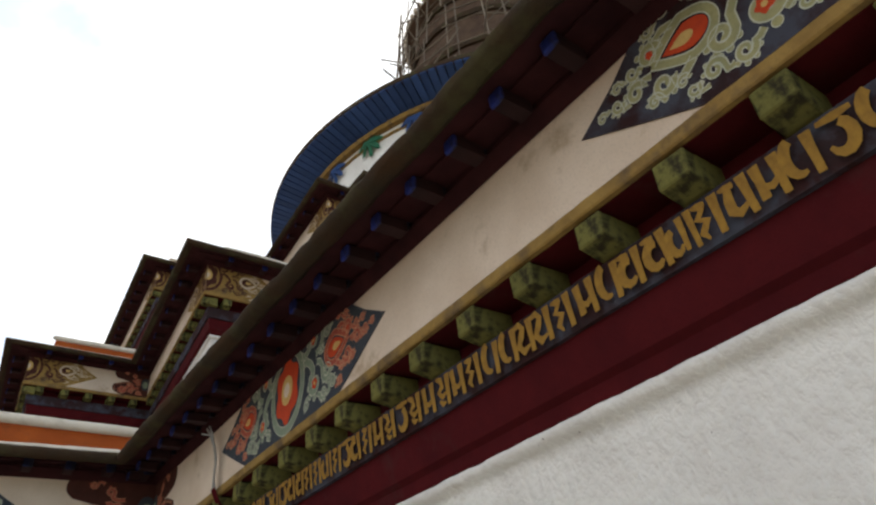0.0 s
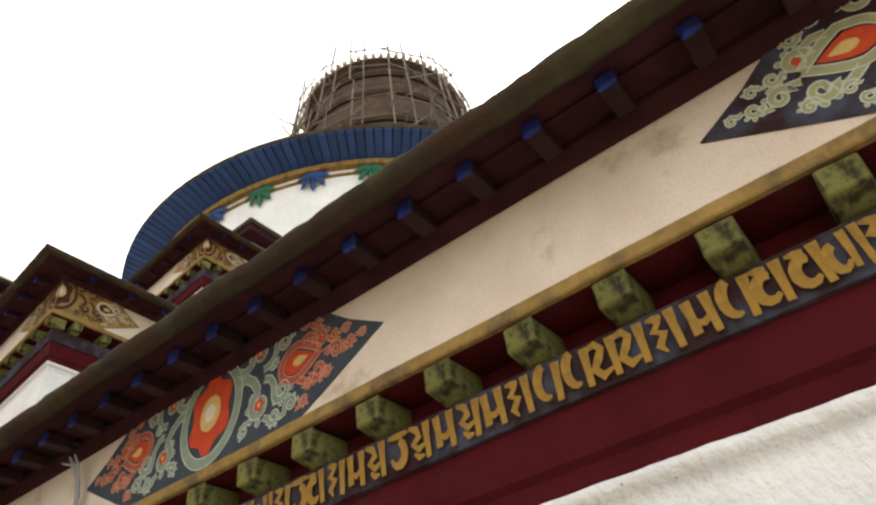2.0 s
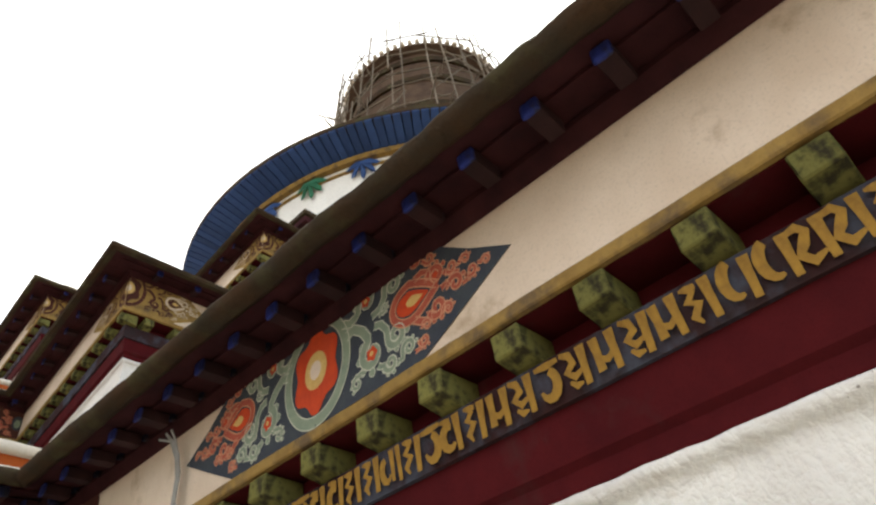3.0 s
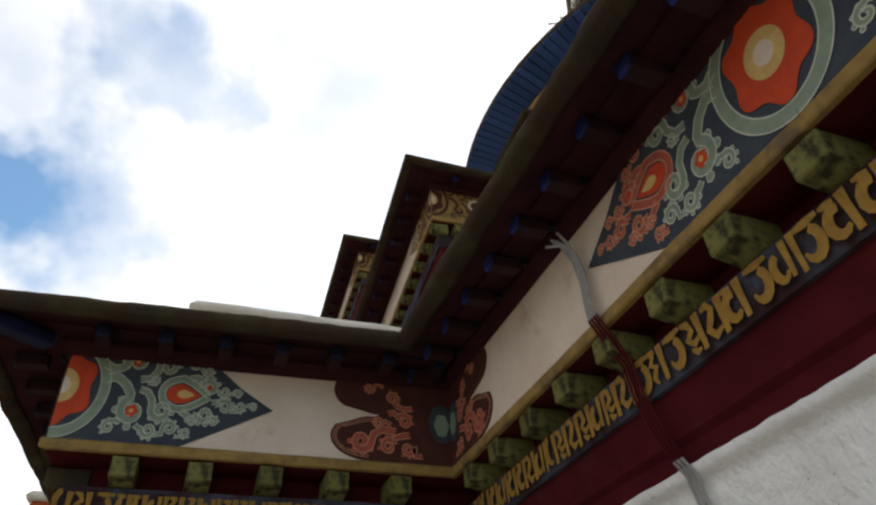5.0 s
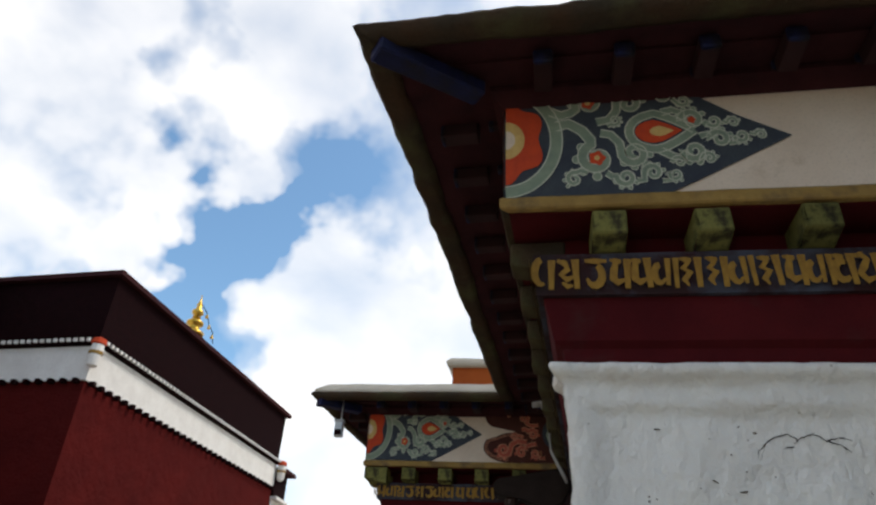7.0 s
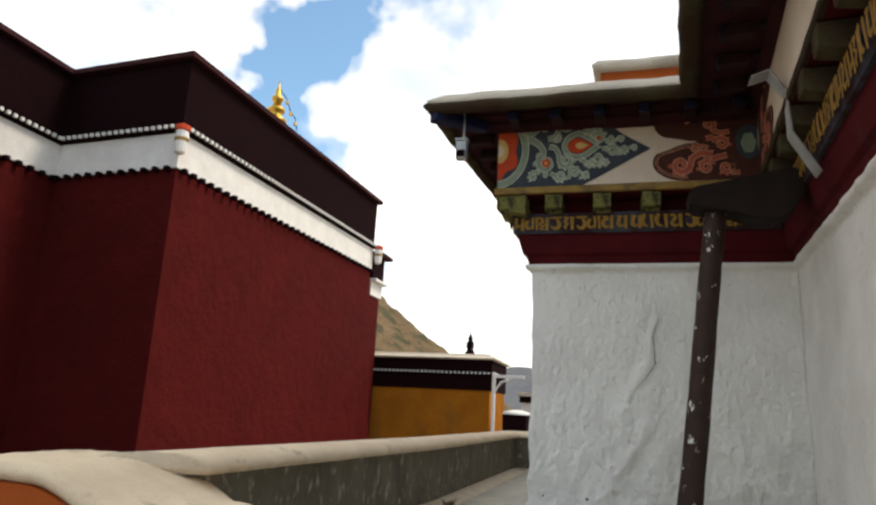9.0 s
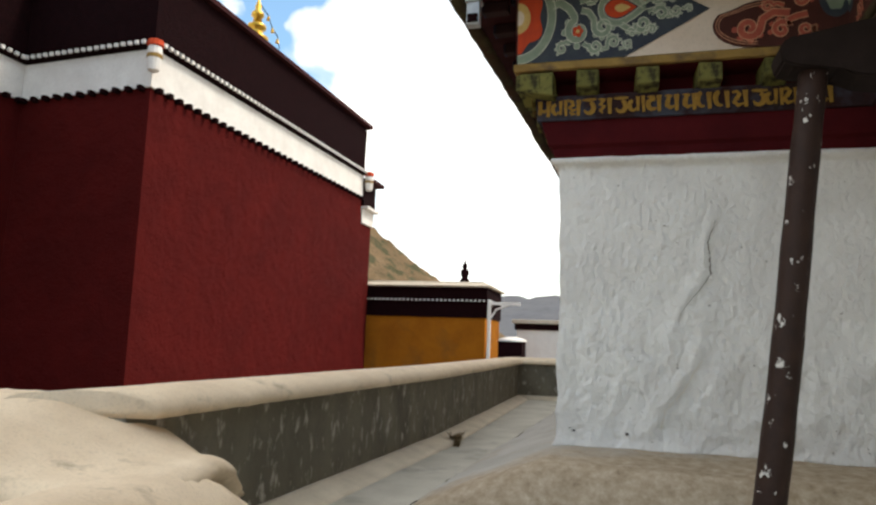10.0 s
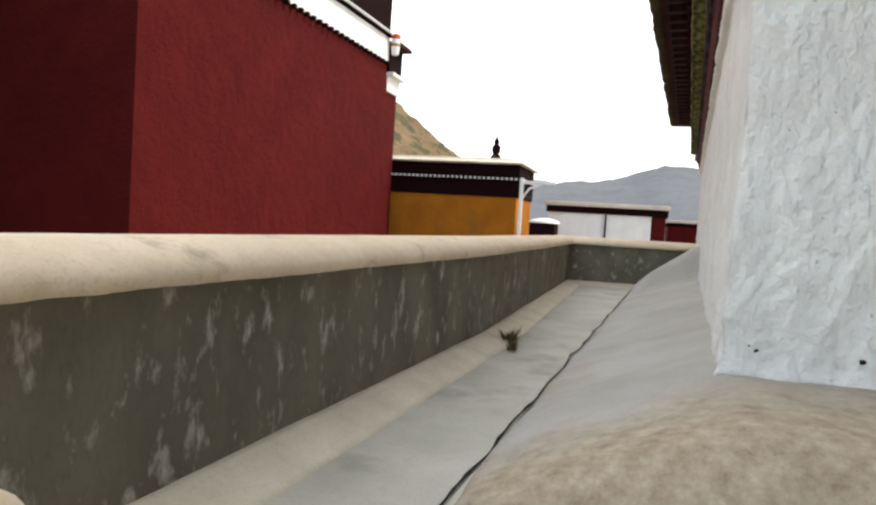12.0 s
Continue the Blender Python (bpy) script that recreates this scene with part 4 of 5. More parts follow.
def spire():
    s = empty("spire", "brown tapering spire with a pale crown ring", "spire", at=(CX, CY - 0.9, RISE - 0.7))
    s.scale = (GROW, GROW, GROW)
    part("spire_body", lathe(bmesh.new(), [(6.9, 22.6), (6.6, 24.5), (6.2, 27.0), (5.8, 30.0), (5.4, 33.0), (5.05, 36.0), (4.85, 38.3)], 36), M_BRUSH, s)
    crown = part("crown", lathe(bmesh.new(), [(4.8, 38.2), (5.35, 38.45), (5.4, 38.6), (5.0, 38.9), (3.4, 39.2)], 48), M_BRUSH, s)
    bm = bmesh.new()
    box(bm, -0.17, 0.25, -0.13, 0.13, 0, 0.34, bevel=0.03)
    me = mesh_of("crown_petal", bm, M_CLAY)
    for k in range(72):
        a = 5 * k
        shared("crown_petal", me, pose(5.31 * math.cos(radians(a)), 5.31 * math.sin(radians(a)), 38.52, 0, 0, a), crown)
    for z, r in ((26.0, 6.36), (29.0, 5.93), (32.0, 5.53), (35.0, 5.16), (37.2, 4.94)):
        part("course_ring", lathe(bmesh.new(), [(r - 0.1, z), (r + 0.16, z), (r + 0.16, z + 0.4), (r - 0.1, z + 0.4)], 36), M_MOSS, s)
    sc = empty("scaffolding", "weathered pole scaffolding round the spire", "scaffold", at=(CX, CY - 0.9, RISE - 0.7))
    sc.scale = (GROW, GROW, GROW)
    rng = random.Random(4)
    bar = bmesh.new()
    tube(bar, [(0, 0, -0.5), (0, 0, 0.5)], 1.0, 5)
    bar_me = mesh_of("pole", bar, M_BAMBOO)

    def pole_between(a, b, r):
        a, b = Vector(a), Vector(b)
        m = Matrix.LocRotScale((a + b) / 2, (b - a).to_track_quat("Z", "Y"), (r, r, (b - a).length))
        shared("pole", bar_me, m, sc)

    def ring(z):
        return 7.6 - 1.85 * (z - 22.6) / 16

    for k in range(34):
        a = 2 * math.pi * (k + rng.uniform(-0.25, 0.25)) / 34
        z0 = 22.6
        while z0 < 38.6:
            z1 = min(z0 + rng.uniform(4.5, 7.5), 39.5 + rng.uniform(0, 1.6))
            j = rng.uniform(-0.25, 0.35)
            pole_between(((ring(z0) + j) * math.cos(a), (ring(z0) + j) * math.sin(a), z0 - 0.4),
                         ((ring(z1) + j) * math.cos(a + rng.uniform(-.03, .03)), (ring(z1) + j) * math.sin(a + rng.uniform(-.03, .03)), z1), rng.uniform(0.035, 0.07))
            z0 = z1
    for lvl in range(9):
        z = 24.0 + 1.85 * lvl
        for k in range(16):
            a, b = 2 * math.pi * (k - rng.uniform(0, 0.3)) / 16, 2 * math.pi * (k + 1 + rng.uniform(0, 0.3)) / 16
            r = ring(z) + rng.uniform(-0.1, 0.3)
            pole_between((r * math.cos(a), r * math.sin(a), z + rng.uniform(-.25, .25)), (r * math.cos(b), r * math.sin(b), z + rng.uniform(-.25, .25)), rng.uniform(0.03, 0.06))
    for k in range(80):
        a, z = rng.uniform(0, 2 * math.pi), rng.uniform(24, 38.5)
        r = ring(z)
        pole_between(((r - 0.6) * math.cos(a), (r - 0.6) * math.sin(a), z), ((r + rng.uniform(0.3, 1.9)) * math.cos(a + 0.05), (r + rng.uniform(0.3, 1.7)) * math.sin(a + 0.05), z + rng.uniform(-0.4, 0.9)), rng.uniform(0.03, 0.06))
        b = a + rng.uniform(-0.5, 0.5)
        z1 = z + rng.uniform(1.0, 3.0)
        pole_between((r * math.cos(a), r * math.sin(a), z), (ring(z1) * math.cos(b), ring(z1) * math.sin(b), min(z1, 40)), rng.uniform(0.03, 0.05))


spire()


def drum_porch():
    p = empty("drum_porch", "small dark-eaved porch against the white drum", "porch")
    part("wall", box(bmesh.new(), 12.7, 17.0, 15.8, 19.0, 17.9, 20.5, bevel=0.03), M_CREAM, p)
    part("eave", box(bmesh.new(), 12.17, 17.2, 15.25, 19.0, 20.5, 20.77, bevel=0.03), M_SOFFIT, p)
    part("eave_board", box(bmesh.new(), 12.07, 17.2, 15.13, 19.1, 20.77, 21.0, bevel=0.05), M_MOSS, p)


drum_porch()


# ---- the red hall, the yellow house and the country beyond ----
def ground_sheet():
    bm = bmesh.new()
    n = 80
    g = []
    for a in range(n + 1):
        row = []
        for b in range(n + 1):
            x, y = (b / n - 0.5) * 2, (a / n - 0.5) * 2
            x, y = 2600 * x * abs(x), 2600 * y * abs(y)
            far = max(0.0, math.hypot(x, y) - 260)
            row.append(bm.verts.new((x, y, -7.0 + 0.004 * far * noise.noise(Vector((x, y, 0)) * 0.004))))
        g.append(row)
    for r, s in zip(g, g[1:]):
        for k in range(n):
            bm.faces.new((r[k], r[k + 1], s[k + 1], s[k]))
    tagged(part("ground", bm, M_EARTH, smooth=True), "dusty bare ground far below the terrace", "ground", kind="structure")


ground_sheet()

HALL = Plan([(-60.0, 12.0), (-32.4, 12.0), (-32.4, 37.1), (-23.9, 36.5), (-22.8, 62.3), (-40, 63.0)])


def hall():
    # the outer side of this plan is its right, so offsets outward run negative
    h = empty("red_hall", "dark red monastery hall with white band and twig frieze", "building")
    for i in range(5):
        for name, prof, mat in (
                ("red_wall", [(-1.0, -8), (0.0, 13.5), (1.5, 13.5), (1.5, -8)], M_RED),
                ("white_band", [(-0.12, 13.5), (-0.12, 15.45), (1.5, 15.45), (1.5, 13.5)], M_WHITEBAND),
                ("white_moulding", [(-0.42, 15.55), (-0.45, 15.82), (1.5, 15.82), (1.5, 15.55)], M_FRINGE),
                ("twig_frieze", [(-0.14, 15.82), (-0.18, 19.7), (1.5, 19.7), (1.5, 15.82)], M_FRINGE),
                ("roof_edge", [(-0.55, 19.7), (-0.55, 20.0), (1.5, 20.3), (1.5, 19.7)], M_SOFFIT)):
            bm = bmesh.new()
            HALL.sweep(bm, i, prof, 3)
            ob = part(name, bm, mat, h)
            if name == "white_moulding":
                moulding = ob
        bm = bmesh.new()
        box(bm, -0.10, 0.10, -0.1, 0.1, -0.09, 0.09)
        me = mesh_of("rafter_end", bm, M_WHITEBAND)
        bm = bmesh.new()
        box(bm, -0.13, 0.13, -0.16, 0.16, -0.12, 0.12)
        me2 = mesh_of("beam_end", bm, M_FRINGE)
        if i in (1, 2, 3):
            ln = HALL.length(i)
            n = int(ln / 0.42)
            for k in range(n):
                shared("rafter_end", me, HALL.frame_at(i, (k + 0.5) * ln / n, -0.46, 15.69), moulding)
            n = int(ln / 0.75)
            for k in range(n):
                shared("beam_end", me2, HALL.frame_at(i, (k + 0.5) * ln / n, -0.22, 13.42), h)
    bm = bmesh.new()
    v = [bm.verts.new((p.x, p.y, 19.9)) for p in HALL.p]
    bm.faces.new(v)
    part("roof_deck", bm, M_CLAY, h)
    f = empty("roof_finial", "gilded tiered copper finial on the hall roof", "finial", at=(-25.4, 48.2, 20.1))
    part("base", lathe(bmesh.new(), [(0.62, 0), (0.60, 1.0), (0.52, 1.25)], 20), M_BRASS, f, smooth=True)
    part("body", lathe(bmesh.new(), [(0.52, 1.25), (0.80, 1.35), (0.82, 1.55), (0.42, 1.75), (0.40, 2.1), (0.62, 2.2), (0.62, 2.4), (0.30, 2.6)], 20), M_BRASS, f, smooth=True)
    part("tip", lathe(bmesh.new(), [(0.30, 2.6), (0.28, 3.0), (0.44, 3.1), (0.42, 3.3), (0.20, 3.5), (0.22, 3.8), (0.08, 4.2), (0.02, 4.7)], 20), M_BRASS, f, smooth=True)
    bm = bmesh.new()
    tube(bm, [(0.1, 0, 4.0), (0.7, 0.1, 3.2), (1.1, 0.1, 2.2), (1.5, 0.2, 1.6), (1.7, 0.2, 0.7)], 0.035, 5)
    part("wire", bm, M_FRINGE, f)
    for x, z in ((0.75, 3.0), (1.12, 2.1), (1.55, 1.3)):
        part("chime", lathe(bmesh.new(), [(0.03, 0.1), (0.09, 0.0), (0.13, -0.22)], 8, Matrix.Translation((x, 0.12, z))), M_BRASS, f)


hall()


def corner_tassel(x, y, z):
    t = empty("corner_banner", "small red and white tasselled banner at the hall corner", "banner", "hall corner banners", at=(x, y, z))
    part("cap", lathe(bmesh.new(), [(0.06, 0.75), (0.38, 0.6), (0.40, 0.35), (0.34, 0.3)], 12), M_VERMIL, t)
    part("skirt", lathe(bmesh.new(), [(0.32, 0.3), (0.36, 0.0), (0.34, -0.5), (0.28, -0.9), (0.1, -1.0)], 12), M_WHITEBAND, t)
    part("fringe", lathe(bmesh.new(), [(0.37, -0.1), (0.38, -0.25), (0.36, -0.3)], 12), M_GOLD, t)


corner_tassel(-23.55, 36.15, 15.1)
corner_tassel(-22.2, 62.5, 15.1)


def yellow_house():
    h = empty("yellow_house", "flat-roofed ochre yellow house with a dark frieze", "house")
    for name, bx, mat, bev in (("wall", (-26, -12.4, 65.8, 73, -7, 3.64), M_YELLOW, 0.05), ("upper_frieze", (-26.1, -12.25, 65.65, 73.1, 5.13, 6.23), M_FRINGE, 0.03)):
        part(name, box(bmesh.new(), *bx, bevel=bev), mat, h)
    frieze = part("frieze", box(bmesh.new(), -26.1, -12.28, 65.68, 73.1, 3.64, 5.05, bevel=0.03), M_FRINGE, h)
    rail = part("rail_band", box(bmesh.new(), -26.1, -12.1, 65.5, 73.2, 5.05, 5.13), M_FRINGE, h)
    bm = bmesh.new()
    box(bm, -26.2, -11.9, 65.25, 73.4, 6.23, 6.6, bevel=0.12)
    for v in bm.verts:
        if v.co.z > 6.45:
            v.co.x += (-18.5 - v.co.x) * 0.10
            v.co.y += (69.5 - v.co.y) * 0.16
            v.co.z += 0.15
    part("roof", bm, M_CLAY, h, "pale clay roof edge")
    bm = bmesh.new()
    box(bm, -0.085, 0.085, -0.075, 0.075, -0.075, 0.075)
    me = mesh_of("rafter_end", bm, M_WHITEBAND)
    for k in range(36):
        shared("rafter_end", me, pose(-25.6 + 0.375 * k, 65.47, 5.09), rail)
    for k in range(19):
        shared("rafter_end", me, pose(-12.06, 66.0 + 0.38 * k, 5.09), rail)
    p = empty("sign_post", "white painted post with a braced arm", "post", at=(-11.9, 64.9, 0))
    part("post", box(bmesh.new(), -0.13, 0.13, -0.13, 0.13, -7, 5.15, bevel=0.02), M_WHITEBAND, p)
    part("arm", box(bmesh.new(), -0.1, 2.6, -0.08, 0.08, 4.7, 4.95, bevel=0.02), M_WHITEBAND, p)
    bm = bmesh.new()
    tube(bm, [(0.05, 0, 3.5), (0.6, 0, 4.35), (1.6, 0, 4.72)], 0.085, 6)
    part("brace", bm, M_WHITEBAND, p)
    f = empty("roof_finial", "small dark roof finial on the yellow house", "finial", at=(-15.0, 69.0, 6.72))
    part("body", lathe(bmesh.new(), [(0.42, 0), (0.45, 0.44), (0.25, 0.62), (0.37, 0.94), (0.37, 1.3), (0.17, 1.5)], 14), M_FRINGE, f, smooth=True)
    part("tip", lathe(bmesh.new(), [(0.17, 1.5), (0.25, 1.7), (0.06, 2.1), (0.02, 2.5)], 14), M_FRINGE, f, smooth=True)
    w = empty("white_house", "low white house with a black band and pale roof", "house")
    for name, bx, mat in (("wall", (-11, -1.9, 75, 84, -7, 2.95), M_WHITEBAND), ("black_band", (-11.2, -0.5, 74.85, 84.2, 2.95, 3.55), M_FRINGE),
                          ("roof", (-11.4, -0.35, 74.6, 84.4, 3.55, 3.92), M_CLAY), ("red_end_wall", (-1.898, -0.7, 75, 84, -7, 2.95), M_RED)):
        part(name, box(bmesh.new(), *bx, bevel=0.04), mat, w)
    part("downpipe", box(bmesh.new(), -5.9, -5.75, 74.8, 74.98, -7, 2.9), M_FRINGE, w)
    k = empty("low_house", "low far house with a pale roof edge", "house")
    for name, bx, mat in (("wall", (-0.1, 9, 84, 92, -7, 2.35), M_RED), ("band", (-0.2, 9.1, 83.9, 92.1, 2.35, 2.7), M_FRINGE), ("roof", (-0.35, 9.3, 83.7, 92.3, 2.7, 2.95), M_CLAY)):
        part(name, box(bmesh.new(), *bx, bevel=0.04), mat, k)
    k = empty("small_hut", "small dark hut with a white domed roof", "hut")
    part("wall", box(bmesh.new(), -11.2, -9.2, 65.5, 68, -7, 1.75, bevel=0.03), M_FRINGE, k)
    part("roof", lathe(bmesh.new(), [(1.25, 1.75), (1.2, 1.9), (0.8, 2.05), (0.3, 2.15)], 16, Matrix.Translation((-10.2, 66.75, 0))), M_WHITEBAND, k)
    a = empty("hall_annex", "red annex of the hall with a white band", "building")
    for name, bx, mat in (("wall", (-34, -22.9, 62.6, 65.2, -8, 11.4), M_RED), ("white_band", (-34, -22.7, 62.5, 65.3, 11.4, 12.6), M_WHITEBAND), ("ledge", (-34, -22.2, 62.45, 65.4, 12.6, 12.85), M_WHITEBAND),
                          ("twig_frieze", (-34, -22.6, 62.5, 65.3, 12.85, 15.0), M_FRINGE), ("roof_edge", (-34, -21.9, 62.45, 65.6, 15.0, 15.3), M_SOFFIT)):
        part(name, box(bmesh.new(), *bx, bevel=0.03), mat, a)


yellow_house()


def far_sheet(name, label, category, x0, x1, y0, y1, nx, ny, height, mat):
    bm = bmesh.new()
    g = [[bm.verts.new((x0 + (x1 - x0) * b / nx, y0 + (y1 - y0) * a / ny, height(x0 + (x1 - x0) * b / nx, y0 + (y1 - y0) * a / ny))) for b in range(nx + 1)] for a in range(ny + 1)]
    for p, q in zip(g, g[1:]):
        for k in range(nx):
            bm.faces.new((p[k], p[k + 1], q[k + 1], q[k]))
    tagged(part(name, bm, mat, smooth=True), label, category, kind="structure")


def hill_height(x, y):
    u, v = (x + 104) / 86, (y - 200) / 95
    r = max(0.0, 1 - math.hypot(u, v * 0.8))
    q = Vector((x, y, 0))
    return -9 + 67 * r + r ** 0.3 * (3.2 * noise.fractal(q * 0.05, 1.0, 2.0, 4) + 1.7 * noise.fractal(q * 0.4, 1.0, 2.0, 3))


def ridge_height(x, y):
    v = 1 - abs(y - 1500) / 420
    top = 100 + 40 * math.exp(-((x - 60) / 150) ** 2) + 12 * noise.fractal(Vector((x, 0, 3)) * 0.006, 1.0, 2.0, 4)
    return -12 + (top + 14) * max(0.0, v) ** 0.8 + 9 * noise.fractal(Vector((x, y, 1)) * 0.02, 1.0, 2.0, 4) * max(0.0, v)


far_sheet("hill", "dry brown hillside with sparse scrub", "hill", -195, -10, 105, 300, 120, 110, hill_height, M_HILL)
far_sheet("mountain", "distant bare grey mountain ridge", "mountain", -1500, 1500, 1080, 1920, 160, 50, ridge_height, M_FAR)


# ---- the leaning pole ----
def pole():
    p = empty("prop_pole", "dark wooden prop pole with flecks of whitewash", "pole")
    bm = bmesh.new()
    pts = []
    for k in range(17):
        t = k / 16
        pts.append((-0.68 + 0.49 * t + 0.012 * math.sin(5 * t), 15.0, 0.0 + 3.82 * t))
    tube(bm, pts, [0.118 - 0.016 * k / 16 + 0.003 * math.sin(k * 2.1) for k in range(17)], 18)
    part("shaft", bm, M_POLE, p, smooth=True)
    bm = bmesh.new()
    prof = [(-0.46, 3.80), (-0.48, 3.92), (-0.42, 4.00), (0.05, 4.08), (0.50, 4.17), (0.60, 4.12), (0.60, 3.90), (0.48, 3.70), (0.30, 3.62), (0.06, 3.66), (-0.05, 3.74), (-0.36, 3.76)]
    a = [bm.verts.new((x, 14.84, z)) for x, z in prof]
    b = [bm.verts.new((x, 15.18, z)) for x, z in prof]
    bm.faces.new(a), bm.faces.new(b)
    for k in range(len(prof)):
        bm.faces.new((a[k], a[(k + 1) % len(prof)], b[(k + 1) % len(prof)], b[k]))
    bmesh.ops.bevel(bm, geom=list(bm.edges), offset=0.018, segments=2, affect="EDGES")
    part("capital", bm, M_SHADED, p, "dark carved timber capital")


pole()


# ---- painted ornament ----
def ribbon(bm, pts, width, y=0.0):
    pts = [Vector((p[0], 0, p[1])) for p in pts]
    n = len(pts)
    rows = []
    for i, p in enumerate(pts):
        d = (pts[min(i + 1, n - 1)] - pts[max(i - 1, 0)]).normalized()
        w = width[i] if isinstance(width, (list, tuple)) else width
        side = Vector((-d.z, 0, d.x)) * w / 2
        rows.append((bm.verts.new(p + side + Vector((0, y, 0))), bm.verts.new(p - side + Vector((0, y, 0)))))
    for a, b in zip(rows, rows[1:]):
        bm.faces.new((a[0], a[1], b[1], b[0]))


def blob(bm, cx, cz, rx, rz, y=0.0, waves=0, amp=0.0, seg=28, turn=0.0):
    ring = []
    for k in range(seg):
        a = 2 * math.pi * k / seg
        w = 1 + amp * math.cos(waves * a) if waves else 1
        x, z = rx * w * math.cos(a), rz * w * math.sin(a)
        ring.append(bm.verts.new((cx + x * math.cos(turn) - z * math.sin(turn), y, cz + x * math.sin(turn) + z * math.cos(turn))))
    bm.faces.new(ring)


def curl_points(cx, cz, r, a0, turns, way, tail=None):
    pts = list(tail or [])
    n = 22
    for k in range(n):
        t = k / (n - 1)
        a = a0 + way * turns * 2 * math.pi * t
        rr = r * (1 - 0.80 * t)
        pts.append((cx + rr * math.cos(a), cz + rr * math.sin(a)))
    return pts


def tapered(n, w0, w1):
    return [w0 + (w1 - w0) * k / (n - 1) for k in range(n)]


# scrolls of half a panel: centre, radius, first angle, turns, sense, tail
CURLS = (
    (0.70, 0.30, 0.125, 1.9, 1.15, 1, ((0.40, 0.60), (0.50, 0.62), (0.60, 0.55), (0.66, 0.46))),
    (0.66, 0.80, 0.110, 3.6, 1.15, -1, ((0.36, 0.74), (0.44, 0.70), (0.52, 0.72))),
    (0.98, 0.33, 0.095, 3.4, 1.30, 1, ((0.74, 0.52), (0.82, 0.50), (0.88, 0.42))),
    (0.98, 0.78, 0.095, 3.0, 1.25, -1, ((0.72, 0.62), (0.82, 0.64), (0.88, 0.72))),
    (0.52, 0.13, 0.060, 1.2, 1.10, 1, ((0.62, 0.18), (0.57, 0.20))),
    (0.90, 0.13, 0.070, 3.0, 1.20, 1, ((0.76, 0.17), (0.80, 0.14))),
    (1.10, 0.16, 0.065, 3.0, 1.20, -1, ((0.98, 0.10), (1.03, 0.10))),
    (1.44, 0.60, 0.085, 3.3, 1.20, -1, ((1.22, 0.68), (1.30, 0.70), (1.37, 0.67))),
    (1.42, 0.33, 0.085, 3.0, 1.20, 1, ((1.18, 0.34), (1.26, 0.29), (1.34, 0.27))),
    (1.62, 0.42, 0.075, 3.2, 1.20, -1, ((1.48, 0.45), (1.54, 0.47))),
    (1.24, 0.84, 0.080, 3.2, 1.15, -1, ((1.08, 0.90), (1.16, 0.92))),
    (1.60, 0.58, 0.055, 3.2, 1.10, 1, ((1.52, 0.55),)),
    (1.78, 0.44, 0.055, 3.0, 1.15, 1, ((1.68, 0.38), (1.73, 0.38))),
    (1.92, 0.44, 0.040, 3.0, 1.10, -1, ((1.84, 0.46),)),
    (1.26, 0.14, 0.050, 2.6, 1.10, 1, ((1.16, 0.09), (1.22, 0.09))),
    (0.84, 0.90, 0.050, 2.0, 1.10, 1, ((0.76, 0.86),)),
    (0.86, 0.63, 0.045, 4.0, 1.10, 1, ((0.80, 0.58),)),
    (1.30, 0.24, 0.045, 3.0, 1.10, -1, ((1.24, 0.26),)),
    (1.40, 0.78, 0.050, 3.4, 1.10, 1, ((1.32, 0.80),)),
    (1.52, 0.26, 0.050, 3.0, 1.10, -1, ((1.45, 0.22),)),
    (1.74, 0.56, 0.045, 3.2, 1.10, -1, ((1.67, 0.58),)),
)


def edged(base, edge, pts, widths, y):
    """A painted stroke with a pale line along both of its borders."""
    ribbon(base, pts, widths, y)
    n = len(pts)
    for side in (-1, 1):
        out = []
        for i in range(n):
            a, b = pts[max(i - 1, 0)], pts[min(i + 1, n - 1)]
            dx, dz = b[0] - a[0], b[1] - a[1]
            ln = math.hypot(dx, dz) or 1.0
            out.append((pts[i][0] - side * dz / ln * widths[i] * 0.46, pts[i][1] + side * dx / ln * widths[i] * 0.46))
        ribbon(edge, out, 0.011, y - 0.003)


def drop_shape(cx, cz, length, fat, n=24):
    """Outline of a teardrop that lies along x with its point away from the panel's middle."""
    out = []
    for k in range(n):
        a = 2 * math.pi * k / n
        x = math.cos(a)
        out.append((cx + length * (x if x < 0 else x * 1.45), cz + fat * math.sin(a) * (1 if x < 0 else (1 - x) ** 0.6 + 0.06)))
    return out


